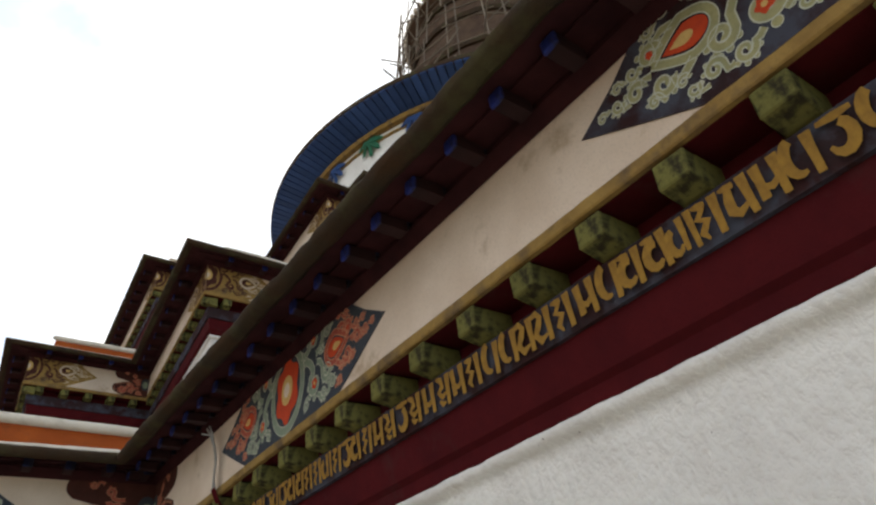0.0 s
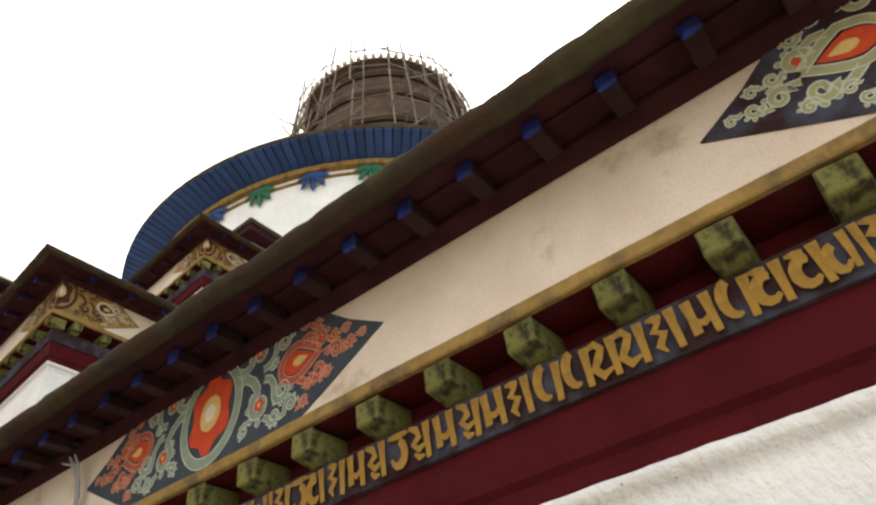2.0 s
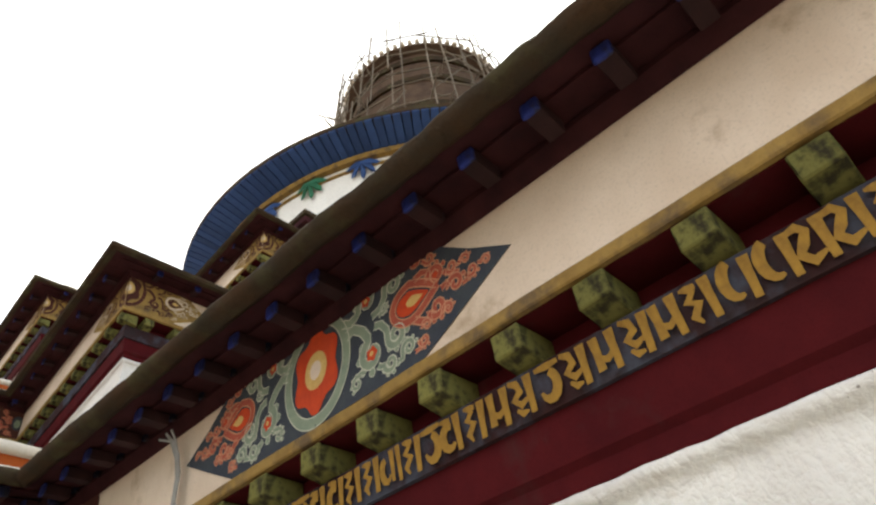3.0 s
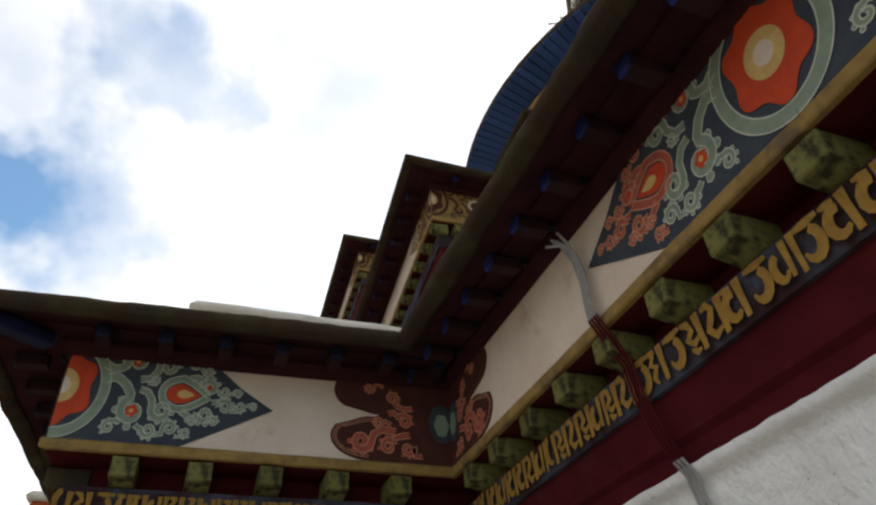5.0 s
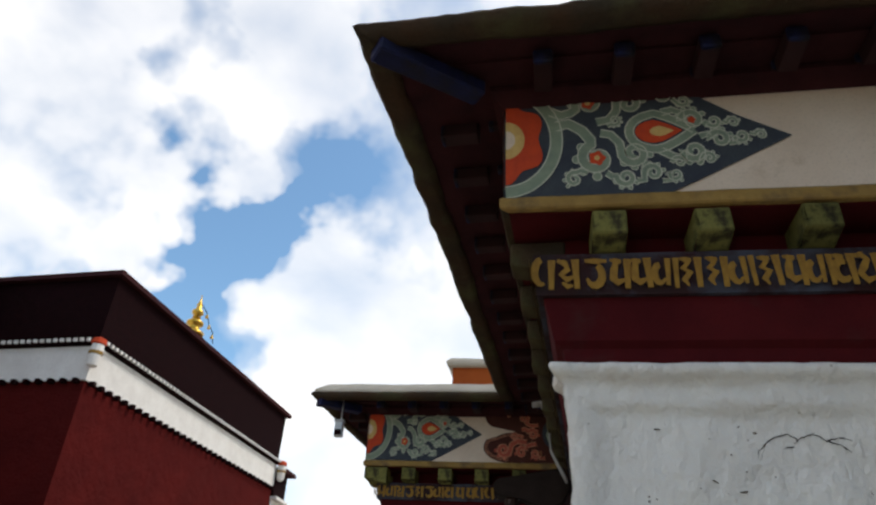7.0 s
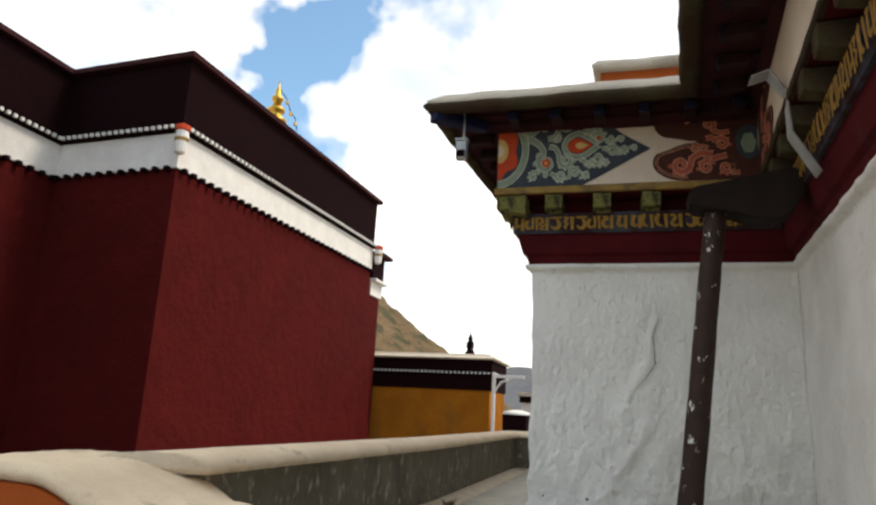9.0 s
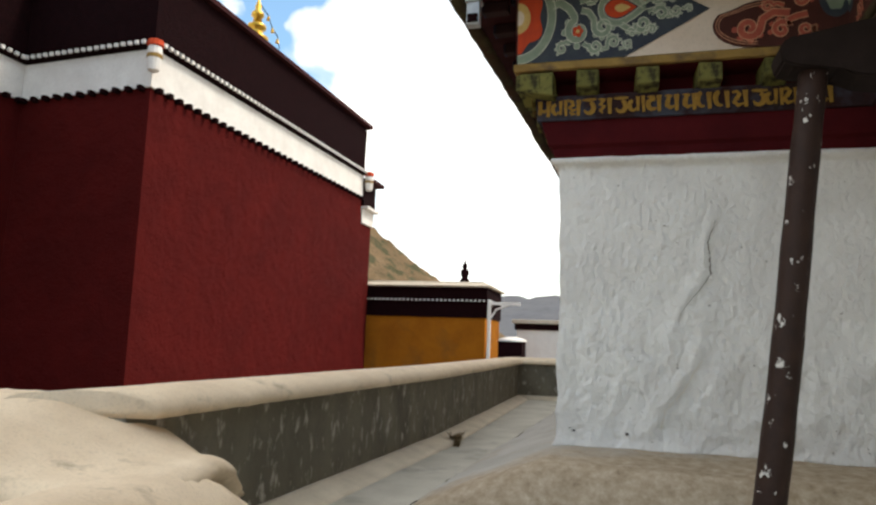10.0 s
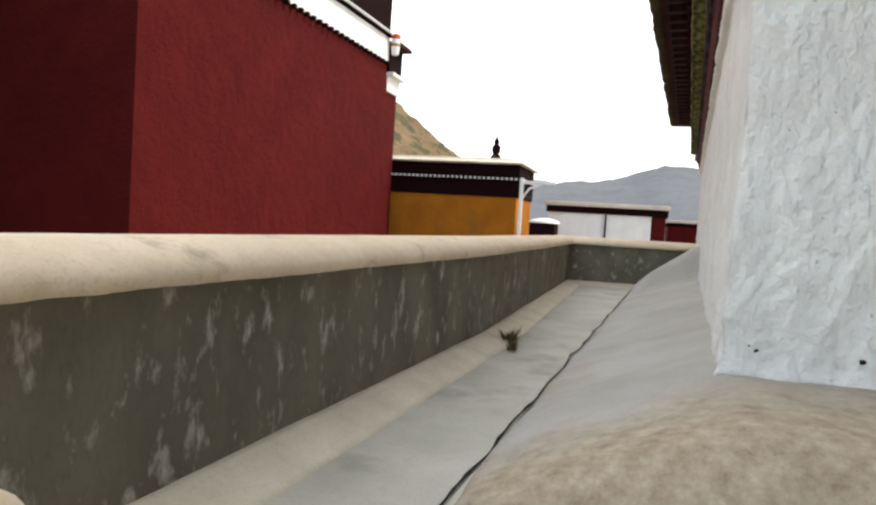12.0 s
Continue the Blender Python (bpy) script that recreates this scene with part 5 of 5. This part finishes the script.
def panel_half(scheme):
    """Meshes of half a painted panel: x away from its middle, z up from the ledge, y outwards negative."""
    ground, near_mat, far_mat, light = scheme
    out = []
    bm = bmesh.new()
    pts = [(0, 0.0), (1.22, 0.0), (1.42, 0.09), (1.72, 0.23), (2.14, 0.43), (1.78, 0.63), (1.45, 0.87), (1.36, 1.0), (0, 1.0)]
    f = [bm.verts.new((x, 0, z)) for x, z in pts]
    bk = [bm.verts.new((x, 0.006, z)) for x, z in pts]
    bm.faces.new(f)
    for k in range(len(pts)):
        bm.faces.new((f[k], f[(k + 1) % len(pts)], bk[(k + 1) % len(pts)], bk[k]))
    out.append(("painted_panel", mesh_of("painted_panel", bm, ground)))
    near_bm, far_bm, light_bm, far_line = bmesh.new(), bmesh.new(), bmesh.new(), bmesh.new()
    for cx, cz, r, a0, turns, way, tail in CURLS:
        p = curl_points(cx, cz, r, a0, turns, way, tail)
        tgt, line = (far_bm, far_line) if cx > 1.15 else (near_bm, light_bm)
        edged(tgt, line, p, tapered(len(p), r * 0.74, r * 0.48), -0.003)
        # rounded cloud lobes on the outer side of the scroll
        for k in range(4):
            a = a0 + way * (0.5 + 0.75 * k)
            bx, bz = cx + 1.22 * r * math.cos(a), cz + 1.22 * r * math.sin(a)
            if 0.03 < bz < 0.97 and bx < 1.95:
                blob(line, bx, bz, r * 0.31, r * 0.31, -0.0015, seg=12)
                blob(tgt, bx, bz, r * 0.31 - 0.008, r * 0.31 - 0.008, -0.0022, seg=12)
    # ring round the heart of the panel, and the long drop beside it
    ring = [(0.40 * math.sin(math.pi * k / 24), 0.49 - 0.45 * math.cos(math.pi * k / 24)) for k in range(25)]
    edged(near_bm, light_bm, ring, [0.10] * 25, -0.004)
    d = drop_shape(1.16, 0.51, 0.20, 0.155)
    edged(far_bm, far_line, d + d[:1], [0.07] * (len(d) + 1), -0.005)
    out += [("scrolls", mesh_of("scrolls", near_bm, near_mat)), ("outer_scrolls", mesh_of("outer_scrolls", far_bm, far_mat)), ("line_work", mesh_of("line_work", light_bm, light)),
            ("line_work", mesh_of("line_work", far_line, M_LINE_RED if far_mat is M_CORAL else light))]
    bm = bmesh.new()
    half = [bm.verts.new((0, -0.007, 0.10))]
    for k in range(1, 24):
        a = math.pi * k / 24
        w = 1 + 0.11 * math.cos(6 * a)
        half.append(bm.verts.new((0.29 * w * math.sin(a), -0.007, 0.49 - 0.36 * w * math.cos(a))))
    half.append(bm.verts.new((0, -0.007, 0.88)))
    bm.faces.new(half)
    bm.faces.new([bm.verts.new((x, -0.007, z)) for x, z in drop_shape(1.15, 0.51, 0.145, 0.10)])
    for cx, cz, r in ((0.70, 0.30, 0.058), (0.66, 0.80, 0.050), (1.44, 0.60, 0.030)):
        blob(bm, cx, cz, r, r, -0.007, 5, 0.16, 20)
    out.append(("petals", mesh_of("petals", bm, M_UMBER if ground is M_GOLD else M_VERMIL)))
    bm = bmesh.new()
    bm.faces.new([bm.verts.new((0.15 * math.sin(math.pi * k / 16), -0.009, 0.49 - 0.17 * math.cos(math.pi * k / 16))) for k in range(17)])
    bm.faces.new([bm.verts.new((x, -0.009, z)) for x, z in drop_shape(1.19, 0.51, 0.075, 0.045)])
    for cx, cz in ((0.70, 0.30), (0.66, 0.80)):
        blob(bm, cx, cz, 0.022, 0.022, -0.009, seg=10)
    out.append(("heart", mesh_of("heart", bm, M_YOLK)))
    bm = bmesh.new()
    bm.faces.new([bm.verts.new((0.075 * math.sin(math.pi * k / 12), -0.011, 0.49 - 0.085 * math.cos(math.pi * k / 12))) for k in range(13)])
    out.append(("heart_core", mesh_of("heart_core", bm, M_CREAM)))
    return out


SCHEMES = {"coral": panel_half((M_NAVY, M_SAGE, M_CORAL, M_LINE)), "sage": panel_half((M_NAVY, M_SAGE, M_SAGE, M_LINE)),
           "olive": panel_half((M_SLATE, M_OLIVE, M_OLIVE, M_LINE)), "gold": panel_half((M_GOLD, M_UMBER, M_CREAM, M_GOLD))}


def place_half(plan, wall, i, along, way, scheme, dz=0.0, squeeze=1.0):
    """way 1: the half runs on along the wall; -1: back."""
    m = plan.frame_at(i, along, 0.012, 4.606 + dz) @ Matrix.Diagonal((way * squeeze, 1, 1.06, 1))
    first = None
    for name, me in SCHEMES[scheme]:
        ob = shared(name, me, m if first is None else Matrix(), first or wall)
        first = first or ob


def corner_ornament(plan, wall, i, along, way, length, dz=0.0):
    """Coral cloud scrolls that meet in an inner corner: a forked end with two lobes."""
    m = plan.frame_at(i, along, 0.012, 4.606 + dz) @ Matrix.Diagonal((way, 1, 1.04, 1))
    bm = bmesh.new()
    pts = [(0, 0)]
    for k in range(13):
        a = -math.pi / 2 + math.pi * k / 12
        pts.append((length - 0.62 + 0.40 * math.cos(a) + (0.22 if k < 9 else 0.12), 0.24 + 0.24 * math.sin(a)))
    for k in range(13):
        a = -math.pi / 2 + math.pi * k / 12
        pts.append((length - 0.62 + 0.40 * math.cos(a) + (0.08 if k < 3 else 0.2), 0.75 + 0.25 * math.sin(a)))
    pts.append((0, 1.0))
    f = [bm.verts.new((x, 0, z)) for x, z in pts]
    bk = [bm.verts.new((x, 0.006, z)) for x, z in pts]
    bm.faces.new(f)
    for k in range(len(pts)):
        bm.faces.new((f[k], f[(k + 1) % len(pts)], bk[(k + 1) % len(pts)], bk[k]))
    base = part("painted_corner", bm, M_UMBER, wall, "painted corner ornament with coral scrolls")
    base.matrix_basis = m
    bm, lt = bmesh.new(), bmesh.new()
    edge = length - 0.62
    for cx, cz, r, a0, turns, way2, tail in ((edge + 0.28, 0.20, 0.105, 3.4, 1.25, 1, ((edge - 0.10, 0.32), (edge + 0.05, 0.34), (edge + 0.15, 0.28))),
                                             (edge - 0.02, 0.16, 0.085, 2.6, 1.2, -1, ((edge - 0.26, 0.30), (edge - 0.16, 0.28), (edge - 0.08, 0.25))),
                                             (edge - 0.24, 0.15, 0.075, 2.6, 1.2, 1, ((edge - 0.40, 0.08), (edge - 0.32, 0.07))),
                                             (edge + 0.10, 0.40, 0.055, 3.0, 1.1, -1, ((edge - 0.05, 0.40), (edge + 0.02, 0.43))),
                                             (edge - 0.20, 0.45, 0.080, 0.5, 1.2, 1, ((edge - 0.02, 0.52), (edge - 0.08, 0.54))),
                                             (edge - 0.06, 0.70, 0.070, 4.2, 1.2, -1, ((edge - 0.30, 0.60), (edge - 0.20, 0.59), (edge - 0.12, 0.61))),
                                             (edge + 0.20, 0.80, 0.050, 3.6, 1.1, 1, ((edge + 0.04, 0.82), (edge + 0.12, 0.86)))):
        p = curl_points(cx, cz, r, a0, turns, way2, tail)
        edged(bm, lt, p, tapered(len(p), r * 0.80, r * 0.50), -0.003)
        for k in range(4):
            a = a0 + way2 * (0.4 + 0.8 * k)
            blob(bm, cx + 1.25 * r * math.cos(a), cz + 1.25 * r * math.sin(a), r * 0.30, r * 0.30, -0.002, seg=12)
    # double outline along the lower lobe
    lobe = [(x, z) for x, z in pts[1:14]]
    for inset in (0.03, 0.055):
        ribbon(lt, [(edge + (x - edge) * (1 - inset * 1.6), 0.24 + (z - 0.24) * (1 - inset * 4)) for x, z in lobe], 0.008, -0.006)
    part("scrolls", bm, M_CORAL, base)
    part("line_work", lt, M_LINE_RED, base)
    bm = bmesh.new()
    blob(bm, 0.12, 0.46, 0.15, 0.22, -0.005)
    part("medallion", bm, M_NAVY, base)
    bm = bmesh.new()
    blob(bm, 0.12, 0.44, 0.085, 0.13, -0.008, 6, 0.06)
    part("medallion_heart", bm, M_SAGE, base)


W = near_walls
A0 = 14.0      # metres from the first corner of the west wall to y = 0
for mid, scheme in ((3.80, "coral"), (-3.02, "olive"), (-9.86, "coral")):
    place_half(WALLS, W[0], 0, A0 + mid, 1, scheme, squeeze=0.96)
    place_half(WALLS, W[0], 0, A0 + mid, -1, scheme)
corner_ornament(WALLS, W[0], 0, 23.0, -1, 1.16)
corner_ornament(WALLS, W[1], 1, 0.0, 1, 1.38)
place_half(WALLS, W[1], 1, 4.0, -1, "sage", squeeze=0.935)
place_half(WALLS, W[2], 2, 0.0, 1, "sage")
corner_ornament(WALLS, W[2], 2, WALLS.length(2), -1, 1.3)
corner_ornament(WALLS, W[3], 3, 0.0, 1, 1.25)
place_half(WALLS, W[3], 3, WALLS.length(3), -1, "sage", squeeze=0.92)
place_half(WALLS, W[4], 4, 0.0, 1, "sage")
place_half(WALLS, W[4], 4, 7.0, 1, "coral")
place_half(WALLS, W[4], 4, 7.0, -1, "coral")


for plan, walls, dz in TIER_WALLS:
    for i in (1, 3):
        place_half(plan, walls[i], i, plan.length(i), -1, "gold", dz)
        place_half(plan, walls[i + 1], i + 1, 0.0, 1, "gold", dz)
        corner_ornament(plan, walls[i], i, 0.0, 1, 1.2, dz)
    place_half(plan, walls[0], 0, plan.length(0) - 4.0, 1, "gold", dz)
    place_half(plan, walls[0], 0, plan.length(0) - 4.0, -1, "gold", dz)


# ---- the lettered band: worn ochre strokes in the size and rhythm of the writing ----
def glyphs():
    """Bars with the weight of brush strokes: a broad stem, a flag at its head and a bowl or hook beside it."""
    def arc(cx, cz, rx, rz, a0, a1, n=9):
        return [(cx + rx * math.cos(radians(a0 + (a1 - a0) * k / (n - 1))), cz + rz * math.sin(radians(a0 + (a1 - a0) * k / (n - 1)))) for k in range(n)]

    stem = ([(0.74, 1.0), (0.74, 0.6), (0.75, 0.02)], (0.26, 0.20, 0.17))
    flag = ([(0.10, 0.95), (0.30, 0.91), (0.52, 0.90)], (0.06, 0.17, 0.12))
    shapes = (
        (stem, flag, (arc(0.40, 0.46, 0.26, 0.30, 60, 320), (0.16, 0.20, 0.24, 0.26, 0.26, 0.24, 0.20, 0.16, 0.10))),
        (stem, (arc(0.40, 0.60, 0.28, 0.42, 100, 290), (0.20, 0.24, 0.26, 0.26, 0.24, 0.22, 0.18, 0.14, 0.08))),
        (stem, flag, ([(0.34, 0.90), (0.26, 0.60), (0.24, 0.34), (0.40, 0.20), (0.66, 0.30)], (0.16, 0.24, 0.26, 0.20, 0.10))),
        (stem, ([(0.08, 0.98), (0.36, 0.88), (0.44, 0.66), (0.20, 0.50), (0.40, 0.32), (0.66, 0.42)], (0.10, 0.20, 0.20, 0.20, 0.18, 0.10)), ([(0.22, 0.24), (0.40, 0.10), (0.60, 0.12)], (0.08, 0.16, 0.06))),
        (([(0.10, 0.94), (0.50, 0.93), (0.90, 0.95)], (0.10, 0.18, 0.10)), (arc(0.46, 0.46, 0.28, 0.34, 70, -160), (0.18, 0.22, 0.24, 0.26, 0.26, 0.24, 0.20, 0.14, 0.08))),
        (stem, ([(0.24, 0.98), (0.26, 0.60), (0.26, 0.14)], (0.26, 0.20, 0.22)), ([(0.30, 0.42), (0.50, 0.34), (0.70, 0.44)], (0.14, 0.16, 0.14))),
        (([(0.84, 1.0), (0.84, 0.5), (0.85, 0.02)], (0.20, 0.15, 0.13)), ([(0.56, 0.98), (0.56, 0.5), (0.54, 0.10)], (0.20, 0.15, 0.12)), (arc(0.28, 0.46, 0.20, 0.30, 90, 330), (0.16, 0.2, 0.22, 0.22, 0.22, 0.20, 0.16, 0.12, 0.08))),
        (stem, flag, ([(0.44, 0.84), (0.20, 0.62), (0.44, 0.50), (0.22, 0.24), (0.36, 0.06)], (0.12, 0.20, 0.22, 0.20, 0.06))),
        (stem, ([(0.06, 0.92), (0.30, 0.96), (0.44, 0.80), (0.30, 0.56), (0.14, 0.36), (0.34, 0.14), (0.64, 0.24)], (0.12, 0.18, 0.20, 0.22, 0.22, 0.20, 0.08))),
    )
    out = []
    for g in shapes:
        bm = bmesh.new()
        for k, (pts, wide) in enumerate(g):
            ribbon(bm, [(-(x - 0.45) * 0.262, z * 0.262) for x, z in pts], [0.262 * w * 1.12 for w in wide], -0.0015 * k)
        out.append(mesh_of("letter_bar", bm, M_LETTER))
    return out


GLYPHS = glyphs()


def lettering(plan, walls, steps, talls):
    rng = random.Random(11)
    for i, w in enumerate(walls):
        band = next(c for c in w.children if c.name.startswith("text_band"))
        a, step = 0.20, steps[i]
        tall = talls[i]
        squeeze = Matrix.Diagonal((step / 0.235, 1, tall, 1))
        while a < plan.length(i) - 0.15:
            m = plan.frame_at(i, a, -0.158, 3.945 + 0.05 * (1 - tall)) @ pose(0, 0, 0, 3.5, rng.uniform(-3, 3), 0) @ squeeze
            shared("letter_bar", rng.choice(GLYPHS), m, band)
            a += step * rng.choice((0.9, 1.0, 1.0, 1.05))


lettering(WALLS, near_walls, [0.205, 0.165, 0.18, 0.165, 0.18, 0.2], [1, 0.86, 0.9, 0.68, 0.8, 0.8])


# ---- small things ----
def cable(name, label, runs, r, mat=M_CABLE):
    t = empty(name, label, "cable")
    for k, pts in enumerate(runs):
        bm = bmesh.new()
        fine = []
        for a, b in zip(pts, pts[1:]):
            for q in range(6):
                fine.append(Vector(a).lerp(Vector(b), q / 6))
        fine.append(Vector(pts[-1]))
        tube(bm, fine, r, 8)
        part("strand", bm, mat, t, smooth=True)


cable("cable_bundle", "grey cables hanging over the painted frieze", [
    [(3.80 - 0.06 * (k == 3), 6.00 + 0.16 * (k == 3) - 0.05 * k, 5.42 - 0.08 * (k == 3) - 0.05 * (k == 1)), (3.84, 5.94 + 0.08 * (k == 3) - 0.04 * k, 5.30), (3.89 - 0.012 * k, 5.90 - 0.036 * k, 5.14), (3.93 - 0.010 * k, 5.91 - 0.038 * k, 4.95), (3.93 - 0.012 * k, 5.92 - 0.038 * k, 4.68), (3.92, 5.90 - 0.034 * k, 4.56)] for k in range(4)], 0.0125)
cable("cable_bundle", "maroon-painted cables crossing the lettered band", [
    [(3.90, 5.88 - 0.035 * k, 4.57), (3.95, 5.86 - 0.035 * k, 4.44), (4.09, 5.86 - 0.035 * k, 4.2), (4.12, 5.86 - 0.035 * k, 3.95), (4.19, 5.84 - 0.035 * k, 3.68), (4.26, 5.83 - 0.035 * k, 3.52)] for k in range(4)], 0.010, M_MAROON)
cable("cable_bundle", "white cables running down the plaster wall", [
    [(4.27, 5.82 - 0.04 * k, 3.50), (4.32, 5.79 - 0.04 * k, 3.40), (4.35, 5.72 - 0.04 * k, 2.9), (4.36, 5.6 - 0.04 * k, 0.2)] for k in range(3)], 0.012)
cable("cable_bundle", "grey cables hanging over the frieze beside the prop pole", [
    [(0.10, 14.6 - 0.06 * k, 4.95), (0.22, 14.4 - 0.06 * k, 4.9), (0.34 - 0.01 * k, 14.25 - 0.06 * k, 4.6), (0.33, 14.2 - 0.05 * k, 4.2), (0.52, 14.15 - 0.05 * k, 3.8)] for k in range(4)], 0.013)


def eave_lamp():
    t = empty("floodlight", "small grey floodlight hung under the eave corner", "floodlight", at=(-3.14, 15.92, 4.98))
    housing = part("housing", box(bmesh.new(), -0.07, 0.07, -0.06, 0.06, -0.13, 0.12, bevel=0.02), M_STEEL, t)
    part("visor", box(bmesh.new(), -0.085, 0.085, -0.075, 0.075, 0.12, 0.15, bevel=0.01), M_STEEL, t)
    bm = bmesh.new()
    tube(bm, [(0.02, 0, 0.14), (0.02, 0, 0.52)], 0.014, 6)
    part("bracket", bm, M_STEEL, t)
    part("lens", box(bmesh.new(), -0.055, 0.055, -0.075, -0.058, -0.11, -0.02), M_FRINGE, housing)


eave_lamp()


def weed(x, y, seed, n, size):
    rng = random.Random(seed)
    t = empty("dry_weed", "dry brown weed at the foot of the parapet", "plant")
    bm = bmesh.new()
    for k in range(n):
        a, l = rng.uniform(0, 6.28), rng.uniform(0.4, 1.0) * size
        tip = Vector((x + 0.9 * l * math.cos(a), y + 0.9 * l * math.sin(a), 0.02 + l * rng.uniform(0.1, 0.75)))
        base = Vector((x + rng.uniform(-.05, .05), y + rng.uniform(-.08, .08), 0.0))
        side = Vector((-math.sin(a), math.cos(a), 0)) * 0.008
        v = [bm.verts.new(q) for q in (base - side, base + side, (base + tip) / 2 + side + Vector((0, 0, 0.03)), tip, (base + tip) / 2 - side + Vector((0, 0, 0.03)))]
        bm.faces.new(v)
    part("blades", bm, M_PLANT, t)


weed(-4.15, 20.1, 3, 110, 0.26)
weed(-4.05, 19.7, 5, 50, 0.16)


def wall_crack():
    """A grey strip painted as the crack's shadow along the lifted coat, and drain holes low in the wall."""
    rng = random.Random(8)
    t = empty("plaster_crack", "long jagged crack in white plaster", "crack")

    def face_y(x, z):
        q = Vector((x, 16.79 + 0.015 * (3.4 - z) / 3.4 * 0, z))
        return q.y + 0.015 * max(0.0, 3.4 - z) / 3.4 - plaster_relief(q, -0.4, z)

    branch = [(-0.74, 2.79), (-0.93, 2.81), (-1.03, 2.76), (-1.16, 2.77)]
    for name, path, wide in (("seam", CRACK, 0.008), ("branch", branch, 0.005), ("faint_seam", FAINT, 0.004)):
        bm = bmesh.new()
        rows = []
        for a, b in zip(path, path[1:]):
            n = max(3, int(math.hypot(b[0] - a[0], b[1] - a[1]) / 0.022))
            for q in range(n):
                f = q / n
                x, z = a[0] + (b[0] - a[0]) * f + rng.uniform(-.008, .008), a[1] + (b[1] - a[1]) * f
                w = wide * rng.uniform(0.25, 1.0) * (0.4 + 0.6 * math.sin(math.pi * min(1.0, (len(rows) + 2) / 50)))
                y = min(face_y(x - 0.02, z), face_y(x, z), face_y(x + 0.02, z)) - 0.003
                rows.append((bm.verts.new((x - w, y, z)), bm.verts.new((x + w, y, z))))
        for a, b in zip(rows, rows[1:]):
            bm.faces.new((a[0], a[1], b[1], b[0]))
        # the main seam's grey stands in for shadow under the lifted edge
        part(name, bm, M_GREY if name == "seam" else M_CURB, t)
    # nicks and pits as flat flecks, their inner shade painted dark
    pits = bmesh.new()
    for k in range(150):
        x, z = rng.uniform(0.62, 3.9), rng.uniform(0.9, 3.12)
        r, long, turn = rng.uniform(0.003, 0.0095), rng.choice((1.0, 1.0, 1.3, 3.2)), rng.uniform(-0.7, 0.7)
        y = 9.40 + 0.015 * (3.4 - z) / 3.4 - max(plaster_relief(Vector((x + d, 9.4, z + e)), -0.4, z) for d in (-.03, 0, .03) for e in (-.03, 0, .03)) - 0.0015
        ring = []
        for q in range(7):
            a, w = 0.9 * q, rng.uniform(0.6, 1.15)
            u, v = r * long * w * math.cos(a), r * w * math.sin(a)
            ring.append(pits.verts.new((x + u * math.cos(turn) - v * math.sin(turn), y, z + u * math.sin(turn) + v * math.cos(turn))))
        pits.faces.new(ring)
    part("pit_marks", pits, M_PIT, near_walls[1], "small dark nicks and pits in the plaster")
    near = empty("plaster_crack", "fine dark branching crack in lumpy white plaster", "crack")
    forks = (((1.507, 2.898), (1.542, 2.998), (1.598, 3.04), (1.684, 3.068), (1.74, 3.034), (1.827, 3.069), (1.896, 3.026), (1.969, 3.004), (2.034, 2.955)),
             ((1.74, 3.034), (1.70, 2.99), (1.64, 2.975)), ((1.896, 3.026), (1.98, 3.045), (2.06, 3.03)), ((1.542, 2.998), (1.50, 2.96), (1.49, 2.90)))
    for path in forks:
        bm = bmesh.new()
        rows = []
        for a, b in zip(path, path[1:]):
            for q in range(5):
                x, z = a[0] + (b[0] - a[0]) * q / 5 + rng.uniform(-.005, .005), a[1] + (b[1] - a[1]) * q / 5 + rng.uniform(-.004, .004)
                w = rng.uniform(0.0015, 0.0055)
                y = 9.40 + 0.015 * (3.4 - z) / 3.4 - max(plaster_relief(Vector((x + d, 9.4, z + e)), -0.4, z) for d in (-.03, 0, .03) for e in (-.03, 0, .03)) - 0.002
                rows.append((bm.verts.new((x, y, z - w)), bm.verts.new((x, y, z + w))))
        for a, b in zip(rows, rows[1:]):
            bm.faces.new((a[0], a[1], b[1], b[0]))
        part("seam", bm, M_SOIL, near)
    for x, z, r in ((-1.59, 0.70, 0.020), (-2.13, 0.70, 0.014), (-2.17, 0.725, 0.008)):
        bm = bmesh.new()
        y = min(face_y(x + a, z + b) for a in (-0.02, 0, 0.02) for b in (-0.02, 0, 0.02)) - 0.003
        bm.faces.new([bm.verts.new((x + r * rng.uniform(0.6, 1.2) * math.cos(a), y, z + r * rng.uniform(0.5, 1.0) * math.sin(a))) for a in [0.63 * k for k in range(10)]])
        part("hole", bm, M_SOIL, t)


wall_crack()
